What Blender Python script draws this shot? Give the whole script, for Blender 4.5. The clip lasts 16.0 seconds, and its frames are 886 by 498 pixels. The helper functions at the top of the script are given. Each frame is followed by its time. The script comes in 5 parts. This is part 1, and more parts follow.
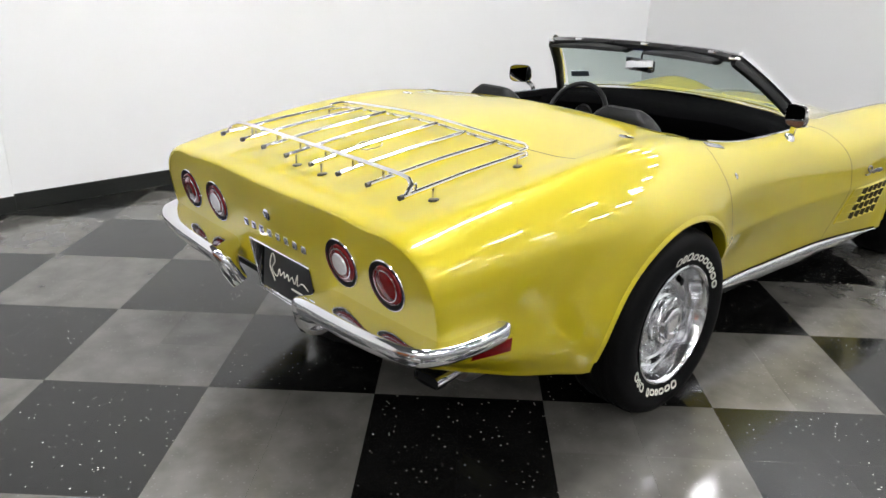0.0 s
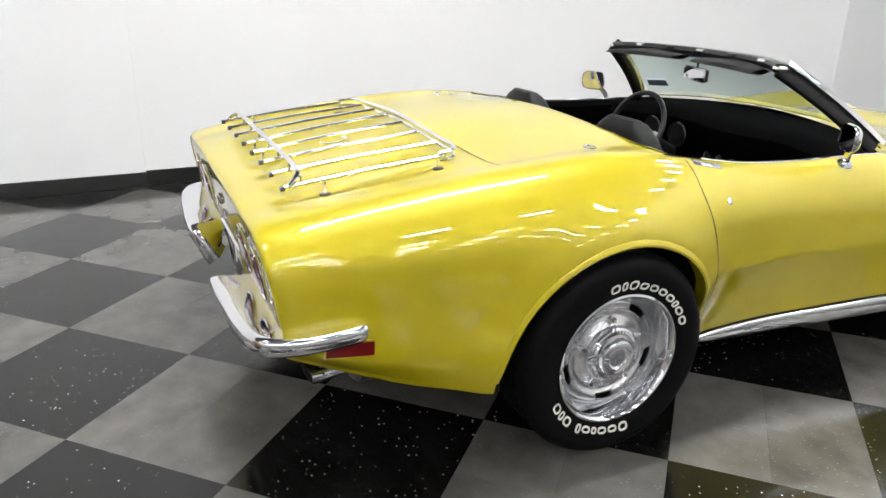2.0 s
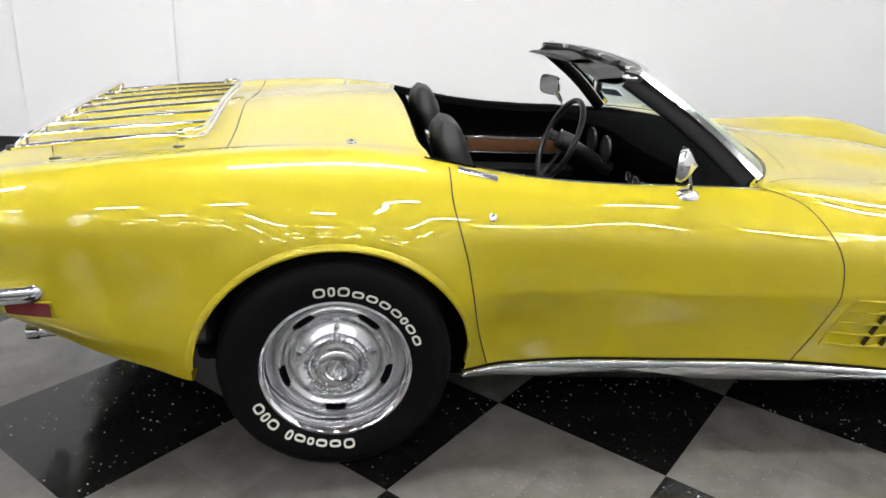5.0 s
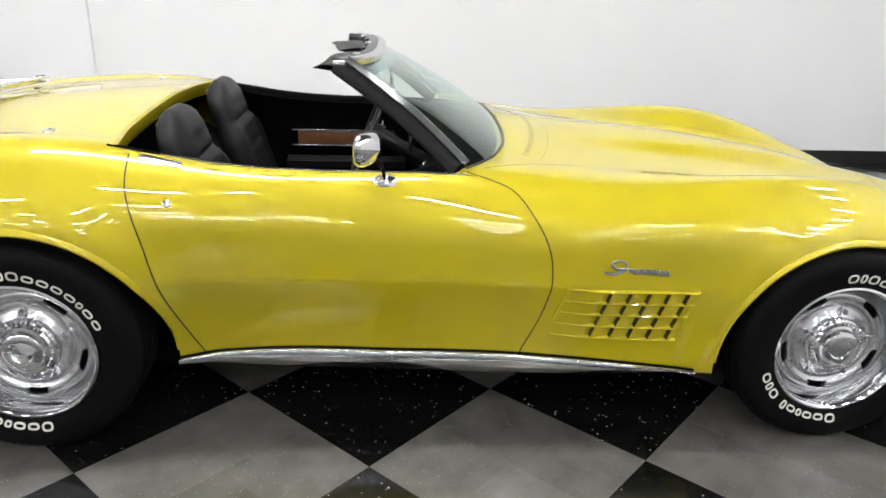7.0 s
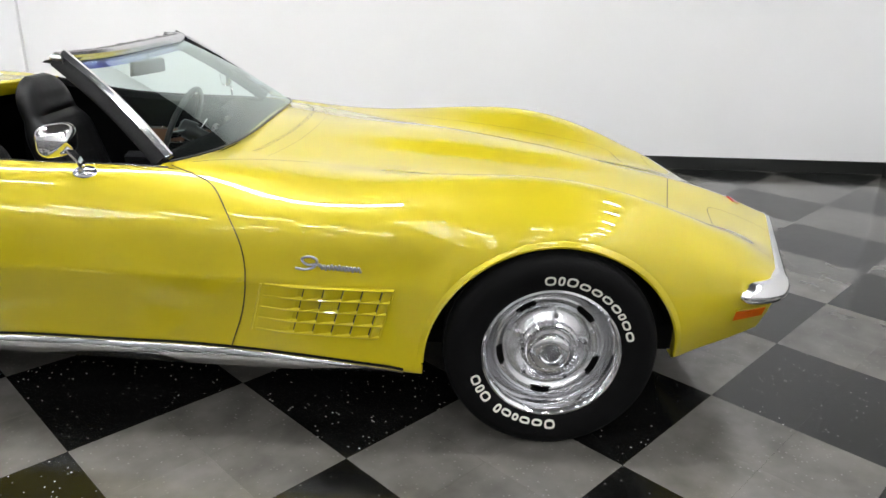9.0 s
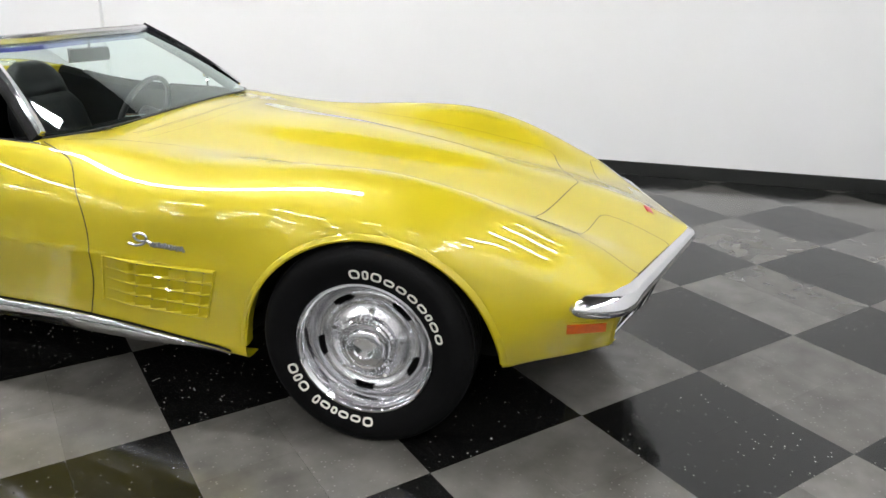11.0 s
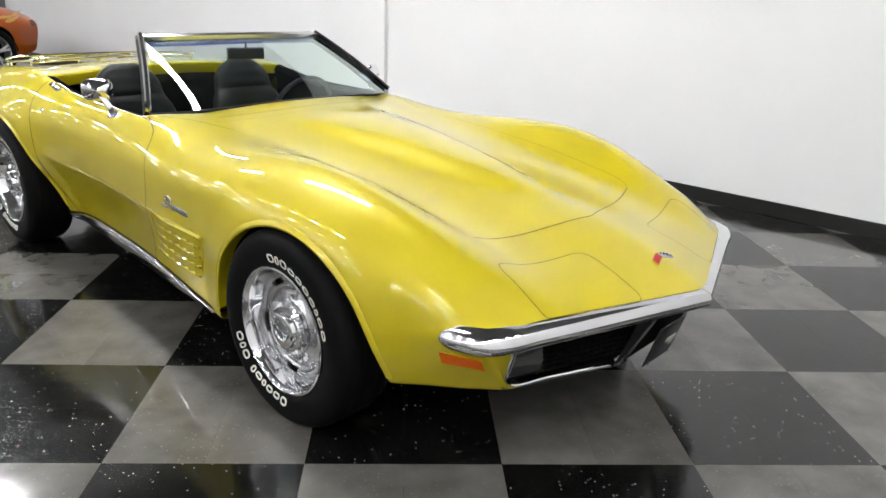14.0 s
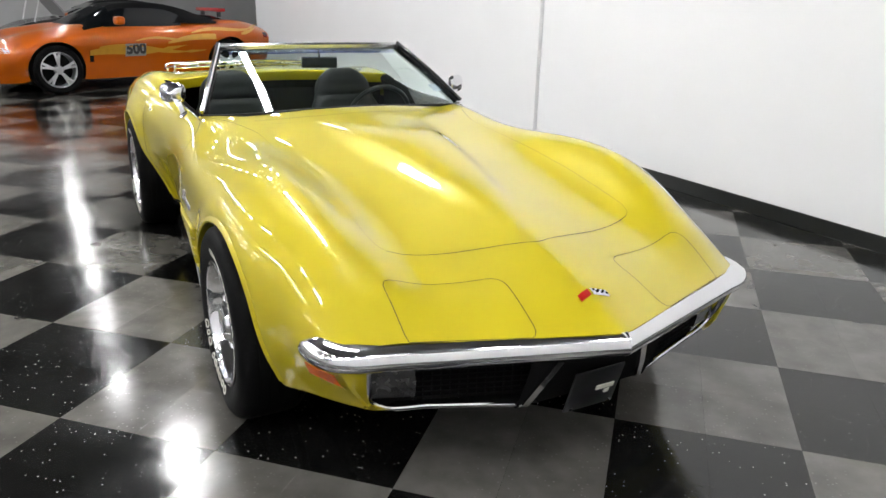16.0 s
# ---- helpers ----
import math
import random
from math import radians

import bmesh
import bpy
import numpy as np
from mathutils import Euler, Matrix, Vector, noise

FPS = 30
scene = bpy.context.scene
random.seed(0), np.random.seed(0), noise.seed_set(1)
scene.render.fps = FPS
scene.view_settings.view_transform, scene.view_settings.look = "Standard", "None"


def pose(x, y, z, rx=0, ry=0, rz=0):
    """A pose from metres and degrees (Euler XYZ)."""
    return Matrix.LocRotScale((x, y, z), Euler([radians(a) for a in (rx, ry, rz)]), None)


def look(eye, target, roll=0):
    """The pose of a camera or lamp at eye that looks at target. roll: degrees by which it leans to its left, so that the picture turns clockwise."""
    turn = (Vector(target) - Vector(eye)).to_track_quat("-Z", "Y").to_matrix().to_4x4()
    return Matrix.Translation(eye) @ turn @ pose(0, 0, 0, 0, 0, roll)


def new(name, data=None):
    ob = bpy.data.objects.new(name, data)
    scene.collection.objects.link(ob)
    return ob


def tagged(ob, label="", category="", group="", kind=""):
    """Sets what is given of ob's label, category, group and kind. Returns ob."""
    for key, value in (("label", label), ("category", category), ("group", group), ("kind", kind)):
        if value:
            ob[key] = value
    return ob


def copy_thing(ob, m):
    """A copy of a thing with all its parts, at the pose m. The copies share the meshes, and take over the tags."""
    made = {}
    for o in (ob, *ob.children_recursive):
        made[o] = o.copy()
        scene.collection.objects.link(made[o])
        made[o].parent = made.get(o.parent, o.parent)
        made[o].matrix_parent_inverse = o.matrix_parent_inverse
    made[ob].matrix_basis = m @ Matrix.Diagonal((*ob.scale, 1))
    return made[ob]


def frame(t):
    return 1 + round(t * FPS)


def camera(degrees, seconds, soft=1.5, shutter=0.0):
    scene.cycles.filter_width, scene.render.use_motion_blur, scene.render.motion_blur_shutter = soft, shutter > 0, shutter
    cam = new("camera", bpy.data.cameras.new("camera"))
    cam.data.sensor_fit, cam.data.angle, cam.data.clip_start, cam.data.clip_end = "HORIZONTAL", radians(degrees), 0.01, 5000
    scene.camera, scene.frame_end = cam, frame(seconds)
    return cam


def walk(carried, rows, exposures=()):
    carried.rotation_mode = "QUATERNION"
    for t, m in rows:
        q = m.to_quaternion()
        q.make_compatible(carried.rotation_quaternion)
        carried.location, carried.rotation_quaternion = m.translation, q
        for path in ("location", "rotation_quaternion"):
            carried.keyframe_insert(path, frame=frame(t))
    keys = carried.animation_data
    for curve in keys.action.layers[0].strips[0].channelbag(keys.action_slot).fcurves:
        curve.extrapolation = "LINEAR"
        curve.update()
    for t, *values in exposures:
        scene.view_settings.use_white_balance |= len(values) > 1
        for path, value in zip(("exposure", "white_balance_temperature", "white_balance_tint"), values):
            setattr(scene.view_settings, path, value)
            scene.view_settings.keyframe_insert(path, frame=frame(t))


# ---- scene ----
cam = camera(62.8, 16.0)
PATH = [
    (0, (-2.897, 1.538, 1.429), (-1.026, 1.585, 0.724), 1.6),
    (0.5, (-2.88, 1.312, 1.416), (-1.017, 1.518, 0.718), 1.4),
    (1, (-2.834, 1.089, 1.414), (-0.993, 1.444, 0.718), 1.4),
    (1.5, (-2.759, 0.857, 1.42), (-0.954, 1.354, 0.719), 1.2),
    (2, (-2.68, 0.651, 1.412), (-0.913, 1.278, 0.715), 1.3),
    (2.5, (-2.581, 0.443, 1.409), (-0.866, 1.2, 0.713), 1.4),
    (3, (-2.467, 0.24, 1.407), (-0.809, 1.116, 0.712), 1.4),
    (3.2, (-2.419, 0.162, 1.411), (-0.785, 1.078, 0.713), 1.5),
    (5.3, (-1.88, -0.595, 1.403), (-0.355, 0.494, 0.703), 3.6),
    (5.5, (-1.832, -0.683, 1.38), (-0.303, 0.414, 0.703), 3.4),
    (6, (-1.672, -0.952, 1.361), (-0.177, 0.202, 0.702), 2.8),
    (6.5, (-1.471, -1.164, 1.379), (-0.013, 0.026, 0.7), 2.1),
    (7, (-1.283, -1.322, 1.404), (0.153, -0.124, 0.696), 2.0),
    (7.5, (-1.128, -1.497, 1.424), (0.304, -0.301, 0.704), 2.2),
    (8, (-0.933, -1.714, 1.426), (0.472, -0.488, 0.706), 1.8),
    (8.5, (-0.76, -1.921, 1.406), (0.63, -0.664, 0.707), 1.9),
    (9, (-0.562, -2.126, 1.404), (0.783, -0.818, 0.71), 1.9),
    (9.5, (-0.371, -2.314, 1.392), (0.921, -0.948, 0.711), 1.8),
    (10, (-0.169, -2.494, 1.389), (1.047, -1.058, 0.71), 1.6),
    (10.2, (-0.089, -2.542, 1.392), (1.096, -1.084, 0.706), 1.7),
    (12.3, (0.755, -3.027, 1.371), (1.427, -1.266, 0.702), 1.7),
    (12.5, (0.834, -3.05, 1.371), (1.447, -1.268, 0.702), 1.9),
    (13, (1.05, -3.099, 1.368), (1.496, -1.267, 0.702), 2.1),
    (13.5, (1.28, -3.12, 1.382), (1.551, -1.256, 0.709), 2.0),
    (14, (1.503, -3.116, 1.376), (1.608, -1.233, 0.712), 2.1),
    (14.5, (1.733, -3.096, 1.389), (1.669, -1.21, 0.726), 1.8),
    (15, (1.967, -3.062, 1.385), (1.737, -1.185, 0.733), 1.6),
    (15.5, (2.209, -3.002, 1.394), (1.819, -1.153, 0.741), 1.3),
    (16, (2.455, -2.931, 1.392), (1.927, -1.116, 0.74), 1.3),
]
walk(cam, [(t, look(eye, target, roll)) for t, eye, target, roll in PATH])


# ---- light ----
world = bpy.data.worlds.new("world")
world.use_nodes = True
scene.world = world
world.node_tree.nodes["Background"].inputs[0].default_value = (0.9, 0.95, 1.0, 1)
world.node_tree.nodes["Background"].inputs[1].default_value = 0.008

# the showroom's walls run along the car; the floor tiles lie at 45 degrees to them
ROOM = pose(0.0, 1.43, 0, 0, 0, -44.8)


# ---- materials ----
def mat(name, base, rough=0.5, metal=0.0, coat=0.0, vary=0.0, scale=8.0, bump=0.0, bump_scale=60.0, coat_rough=0.03, emit=0.0, spec=0.5, rough_vary=0.0, tint=None):
    m = bpy.data.materials.new(name)
    m.use_nodes = True
    nt = m.node_tree
    b = nt.nodes["Principled BSDF"]
    b.inputs["Base Color"].default_value = (*base, 1)
    b.inputs["Roughness"].default_value = rough
    b.inputs["Metallic"].default_value = metal
    b.inputs["Coat Weight"].default_value = coat
    b.inputs["Coat Roughness"].default_value = coat_rough
    b.inputs["Specular IOR Level"].default_value = spec
    if emit:
        b.inputs["Emission Color"].default_value = (*base, 1)
        b.inputs["Emission Strength"].default_value = emit
    co = nt.nodes.new("ShaderNodeTexCoord")
    if vary or rough_vary:
        n = nt.nodes.new("ShaderNodeTexNoise")
        n.inputs["Scale"].default_value = scale
        n.inputs["Detail"].default_value = 6
        nt.links.new(co.outputs["Object"], n.inputs["Vector"])
        if vary:
            r = nt.nodes.new("ShaderNodeMix")
            r.data_type = "RGBA"
            other = tint or tuple(c * (1 - vary) for c in base)
            r.inputs["A"].default_value = (*other, 1)
            r.inputs["B"].default_value = (*[min(1, c * (1 + vary * 0.5)) for c in base], 1)
            nt.links.new(n.outputs["Fac"], r.inputs["Factor"])
            nt.links.new(r.outputs["Result"], b.inputs["Base Color"])
        if rough_vary:
            q = nt.nodes.new("ShaderNodeMapRange")
            q.inputs["To Min"].default_value = max(0.0, rough - rough_vary)
            q.inputs["To Max"].default_value = min(1.0, rough + rough_vary)
            nt.links.new(n.outputs["Fac"], q.inputs["Value"])
            nt.links.new(q.outputs["Result"], b.inputs["Roughness"])
    if bump:
        n2 = nt.nodes.new("ShaderNodeTexNoise")
        n2.inputs["Scale"].default_value = bump_scale
        n2.inputs["Detail"].default_value = 4
        nt.links.new(co.outputs["Object"], n2.inputs["Vector"])
        u = nt.nodes.new("ShaderNodeBump")
        u.inputs["Strength"].default_value = bump
        u.inputs["Distance"].default_value = 0.01
        nt.links.new(n2.outputs["Fac"], u.inputs["Height"])
        nt.links.new(u.outputs["Normal"], b.inputs["Normal"])
    return m


def paint_material():
    """Yellow metallic base under a clear coat, with fine flakes."""
    m = mat("yellow_paint", (0.60, 0.50, 0.012), 0.42, 0.12, 1.0, coat_rough=0.018, spec=0.3)
    nt = m.node_tree
    b = nt.nodes["Principled BSDF"]
    b.inputs["Coat IOR"].default_value = 1.52
    co = nt.nodes["Texture Coordinate"]
    v = nt.nodes.new("ShaderNodeTexVoronoi")
    v.inputs["Scale"].default_value = 900
    nt.links.new(co.outputs["Object"], v.inputs["Vector"])
    n = nt.nodes.new("ShaderNodeTexNoise")
    n.inputs["Scale"].default_value = 3.0
    nt.links.new(co.outputs["Object"], n.inputs["Vector"])
    mx = nt.nodes.new("ShaderNodeMix")
    mx.data_type = "RGBA"
    mx.inputs["A"].default_value = (0.380, 0.310, 0.003, 1)
    mx.inputs["B"].default_value = (0.487, 0.397, 0.005, 1)
    ad = nt.nodes.new("ShaderNodeMath")
    ad.operation = "MULTIPLY_ADD"
    ad.inputs[1].default_value = 0.5
    sx = nt.nodes.new("ShaderNodeSeparateColor")
    nt.links.new(v.outputs["Color"], sx.inputs[0])
    nt.links.new(sx.outputs[0], ad.inputs[0])
    nt.links.new(n.outputs["Fac"], ad.inputs[2])
    nt.links.new(ad.outputs[0], mx.inputs["Factor"])
    nt.links.new(mx.outputs["Result"], b.inputs["Base Color"])
    return m


def glass_material(name, tint, clear=0.9, rough=0.0):
    """A thin pane: mostly clear, with a mirror share that grows at a slant."""
    m = bpy.data.materials.new(name)
    m.use_nodes = True
    nt = m.node_tree
    nt.nodes.clear()
    out = nt.nodes.new("ShaderNodeOutputMaterial")
    tr = nt.nodes.new("ShaderNodeBsdfTransparent")
    tr.inputs[0].default_value = (*tint, 1)
    gl = nt.nodes.new("ShaderNodeBsdfGlossy")
    gl.inputs["Roughness"].default_value = rough
    gl.inputs["Color"].default_value = (0.88, 0.98, 0.95, 1)
    lw = nt.nodes.new("ShaderNodeLayerWeight")
    lw.inputs["Blend"].default_value = 0.5
    pw = nt.nodes.new("ShaderNodeMath")
    pw.operation, pw.inputs[1].default_value = "POWER", 2.7
    nt.links.new(lw.outputs["Facing"], pw.inputs[0])
    fr = nt.nodes.new("ShaderNodeMath")
    fr.operation, fr.inputs[1].default_value, fr.inputs[2].default_value = "MULTIPLY_ADD", 0.88, 0.10
    nt.links.new(pw.outputs[0], fr.inputs[0])
    mx = nt.nodes.new("ShaderNodeMixShader")
    nt.links.new(fr.outputs[0], mx.inputs[0])
    nt.links.new(tr.outputs[0], mx.inputs[1])
    nt.links.new(gl.outputs[0], mx.inputs[2])
    nt.links.new(mx.outputs[0], out.inputs[0])
    return m


def tile_material(name, low, high, fleck, fleck_size, cut, wear, spec):
    """Waxed vinyl tile: mottled base, chips of another colour, scuffs in the wax, a slightly wavy surface."""
    m = bpy.data.materials.new(name)
    m.use_nodes = True
    nt = m.node_tree
    b = nt.nodes["Principled BSDF"]
    g = nt.nodes.new("ShaderNodeNewGeometry")
    info = nt.nodes.new("ShaderNodeObjectInfo")
    L = nt.links.new

    def noise_at(scale, detail=5.0):
        n = nt.nodes.new("ShaderNodeTexNoise")
        n.inputs["Scale"].default_value, n.inputs["Detail"].default_value = scale, detail
        L(g.outputs["Position"], n.inputs["Vector"])
        return n.outputs["Fac"]

    def span(v, a, c, lo, hi):
        r = nt.nodes.new("ShaderNodeMapRange")
        for k, x in zip(("From Min", "From Max", "To Min", "To Max"), (a, c, lo, hi)):
            r.inputs[k].default_value = x
        L(v, r.inputs["Value"])
        return r.outputs["Result"]

    def mix(f, a, c):
        r = nt.nodes.new("ShaderNodeMix")
        r.data_type = "RGBA"
        L(f, r.inputs["Factor"])
        for k, x in (("A", a), ("B", c)):
            if isinstance(x, tuple):
                r.inputs[k].default_value = (*x, 1)
            else:
                L(x, r.inputs[k])
        return r.outputs["Result"]

    base = mix(span(noise_at(7.0, 4), 0.3, 0.7, 0, 1), low, high)
    tone = nt.nodes.new("ShaderNodeMix")
    tone.data_type, tone.blend_type = "RGBA", "MULTIPLY"
    tone.inputs["Factor"].default_value = 1.0
    L(base, tone.inputs["A"])
    sh = span(info.outputs["Random"], 0, 1, 0.86, 1.12)
    comb = nt.nodes.new("ShaderNodeCombineColor")
    for k in range(3):
        L(sh, comb.inputs[k])
    L(comb.outputs[0], tone.inputs["B"])
    vo = nt.nodes.new("ShaderNodeTexVoronoi")
    vo.inputs["Scale"].default_value = fleck_size
    vo.inputs["Randomness"].default_value = 1.0
    L(g.outputs["Position"], vo.inputs["Vector"])
    sx = nt.nodes.new("ShaderNodeSeparateColor")
    L(vo.outputs["Color"], sx.inputs[0])
    rare = span(sx.outputs[0], cut, cut + 0.01, 0, 1)
    near = span(vo.outputs["Distance"], 0.14, 0.34, 1, 0)
    mm = nt.nodes.new("ShaderNodeMath")
    mm.operation = "MULTIPLY"
    L(rare, mm.inputs[0])
    L(near, mm.inputs[1])
    patch = span(noise_at(2.3, 2), 0.40, 0.60, 0.25, 1)
    m3 = nt.nodes.new("ShaderNodeMath")
    m3.operation = "MULTIPLY"
    L(mm.outputs[0], m3.inputs[0])
    L(patch, m3.inputs[1])
    col = mix(m3.outputs[0], tone.outputs["Result"], fleck)
    dirt = span(noise_at(2.1, 4), 0.50, 0.85, 0, wear)
    col = mix(dirt, col, (0.09, 0.08, 0.06))
    L(col, b.inputs["Base Color"])
    L(span(noise_at(5.0, 8), 0.3, 0.75, 0.08, 0.22), b.inputs["Roughness"])
    b.inputs["Specular IOR Level"].default_value = spec
    bu = nt.nodes.new("ShaderNodeBump")
    bu.inputs["Strength"].default_value, bu.inputs["Distance"].default_value = 0.05, 0.01
    L(noise_at(14.0, 3), bu.inputs["Height"])
    L(bu.outputs["Normal"], b.inputs["Normal"])
    return m


PAINT = paint_material()
CHROME = mat("chrome", (0.86, 0.86, 0.88), 0.09, 1.0, rough_vary=0.03, scale=12)
EXHAUST = mat("exhaust_steel", (0.22, 0.21, 0.20), 0.45, 0.9, vary=0.4, scale=20)
BADGE = mat("dull_badge_metal", (0.34, 0.34, 0.36), 0.28, 1.0, vary=0.2, scale=40)
SILL = mat("bright_sill", (0.78, 0.78, 0.79), 0.16, 1.0, rough_vary=0.04, scale=5)
STEEL = mat("bright_steel", (0.72, 0.72, 0.74), 0.24, 1.0, vary=0.15, scale=15)
RUBBER = mat("tyre_rubber", (0.0040, 0.0040, 0.0042), 0.55, spec=0.06, vary=0.3, scale=20, bump=0.1, bump_scale=220)
BLACK = mat("black_vinyl", (0.0040, 0.0042, 0.0046), 0.40, spec=0.22, vary=0.3, scale=25, bump=0.25, bump_scale=420)
BLACK_DASH = mat("black_dash_vinyl", (0.0018, 0.0018, 0.002), 0.8, spec=0.02, vary=0.3, scale=25, bump=0.25, bump_scale=420)
BLACK_TRIM = mat("black_trim", (0.012, 0.012, 0.013), 0.33, vary=0.2)
DARK = mat("underbody_black", (0.0035, 0.0035, 0.0035), 0.9, spec=0.15, vary=0.3)
SOFT_GAP = mat("panel_gap_olive", (0.16, 0.125, 0.008), 0.6)
GAP = mat("panel_gap_black", (0.035, 0.028, 0.005), 0.7)
LETTER = mat("white_rubber", (0.72, 0.70, 0.62), 0.6, vary=0.2, scale=60)
RED_LENS = mat("red_lens", (0.13, 0.003, 0.004), 0.15, 0.0, 0.2, vary=0.3, scale=90)
CLEAR_LENS = mat("clear_lens", (0.62, 0.60, 0.60), 0.15, 0.1, 1.0, vary=0.3, scale=90)
SIGNAL = mat("grey_signal_lens", (0.035, 0.035, 0.036), 0.18, 0.1, 1.0, vary=0.3, scale=60)
AMBER = mat("amber_lens", (0.62, 0.11, 0.0), 0.2, 0.0, 0.4, vary=0.25, scale=90)
WHITE_WALL = mat("white_wall_paint", (0.745, 0.745, 0.75), 0.5, vary=0.05, scale=1.2, bump=0.05, bump_scale=90)
BASE_BLACK = mat("black_baseboard", (0.014, 0.015, 0.014), 0.3, vary=0.3, bump=0.05)
CEIL = mat("ceiling_dark", (0.07, 0.07, 0.072), 0.85, vary=0.3)
GREY_WALL = mat("grey_wall_paint", (0.40, 0.40, 0.398), 0.6, vary=0.2, scale=1.5)
HOUSING = mat("lamp_housing", (0.6, 0.6, 0.6), 0.5)
GLASS = glass_material("tinted_glass", (0.82, 0.935, 0.895))
MIRROR = mat("mirror_glass", (0.85, 0.86, 0.87), 0.0, 1.0)
ORANGE = mat("orange_paint", (0.40, 0.078, 0.0), 0.3, 0.15, 0.45, vary=0.2, scale=3, spec=0.2)
GOLD = mat("gold_stripe", (0.50, 0.25, 0.015), 0.4, 0.1, 0.5, vary=0.3, scale=9)
CAR_BLACK = mat("black_paint", (0.003, 0.003, 0.004), 0.2, 0.0, 0.4, vary=0.2)
SOFT_TOP = mat("black_cloth", (0.004, 0.004, 0.0045), 0.8, spec=0.05, vary=0.4, scale=40, bump=0.2, bump_scale=300)
SILVER = mat("silver_alloy", (0.62, 0.62, 0.63), 0.3, 0.9, vary=0.1)
GREY_PANEL = mat("pale_grey_panel", (0.25, 0.25, 0.245), 0.6, vary=0.2)
DARK_GLASS = mat("dark_glass", (0.004, 0.005, 0.006), 0.05, 0.0, 0.1, spec=0.3)
RED = mat("red_plastic", (0.45, 0.01, 0.01), 0.3, 0.0, 0.5, vary=0.2)
TINT = glass_material("blue_tint_glass", (0.13, 0.13, 0.62))
STICKER = mat("label_blue", (0.05, 0.10, 0.22), 0.4, vary=0.6, scale=120, tint=(0.5, 0.55, 0.6))
WOOD = mat("walnut_trim", (0.11, 0.045, 0.018), 0.35, vary=0.5, scale=30)
TILE_DARK = tile_material("black_vinyl_tile", (0.0028, 0.0028, 0.0026), (0.0070, 0.0070, 0.0066), (0.50, 0.50, 0.475), 100.0, 0.946, 0.0, 0.44)
TILE_LIGHT = tile_material("grey_vinyl_tile", (0.070, 0.067, 0.060), (0.115, 0.110, 0.100), (0.15, 0.145, 0.135), 80.0, 0.80, 0.16, 0.66)
LAMP = mat("lamp_white", (0.99, 0.995, 1.0), 0.5, emit=114.0)


# ---- mesh helpers ----
def link(name, bm, material, smooth=True, angle=35):
    me = bpy.data.meshes.new(name)
    bm.normal_update()
    if smooth:
        for f in bm.faces:
            f.smooth = True
        for e in bm.edges:
            if len(e.link_faces) == 2 and e.calc_face_angle(0) > radians(angle):
                e.smooth = False
    bm.to_mesh(me)
    bm.free()
    me.materials.append(material)
    return new(name, me)


def part(name, bm, material, parent, label="", smooth=True, angle=35):
    ob = link(name, bm, material, smooth, angle)
    ob.parent = parent
    if label:
        ob["label"] = label
    return ob


def holder(name, parent=None, m=None):
    ob = new(name)
    ob.parent = parent
    if m is not None:
        ob.matrix_basis = m
    return ob


def box(x0, x1, y0, y1, z0, z1, bevel=0.0, segs=2, bm=None):
    own = bm or bmesh.new()
    r = bmesh.ops.create_cube(own, size=1.0)
    bmesh.ops.scale(own, vec=(x1 - x0, y1 - y0, z1 - z0), verts=r["verts"])
    bmesh.ops.translate(own, vec=((x0 + x1) / 2, (y0 + y1) / 2, (z0 + z1) / 2), verts=r["verts"])
    if bevel:
        es = list({e for v in r["verts"] for e in v.link_edges})
        bmesh.ops.bevel(own, geom=es, offset=bevel, segments=segs, affect="EDGES", profile=0.5)
    return own


def grid(rows, closed_u=False, closed_v=False, bm=None):
    """Faces between rows of points; each row has the same count."""
    own = bm or bmesh.new()
    vs = [[own.verts.new(p) for p in row] for row in rows]
    nu, nv = len(vs), len(vs[0])
    for i in range(nu if closed_u else nu - 1):
        for j in range(nv if closed_v else nv - 1):
            a, b, c, d = vs[i][j], vs[(i + 1) % nu][j], vs[(i + 1) % nu][(j + 1) % nv], vs[i][(j + 1) % nv]
            if len({a, b, c, d}) == 4:
                own.faces.new((a, b, c, d))
    return own


def lathe(profile, segs=64, centre=(0, 0, 0), bm=None, ends=False):
    """Turns (radius, y) round the y axis."""
    rows = []
    for k in range(segs):
        a = 2 * math.pi * k / segs
        rows.append([(centre[0] + r * math.cos(a), centre[1] + y, centre[2] + r * math.sin(a)) for r, y in profile])
    own = grid(rows, closed_u=True, bm=bm)
    bmesh.ops.remove_doubles(own, verts=own.verts, dist=1e-5)
    return own


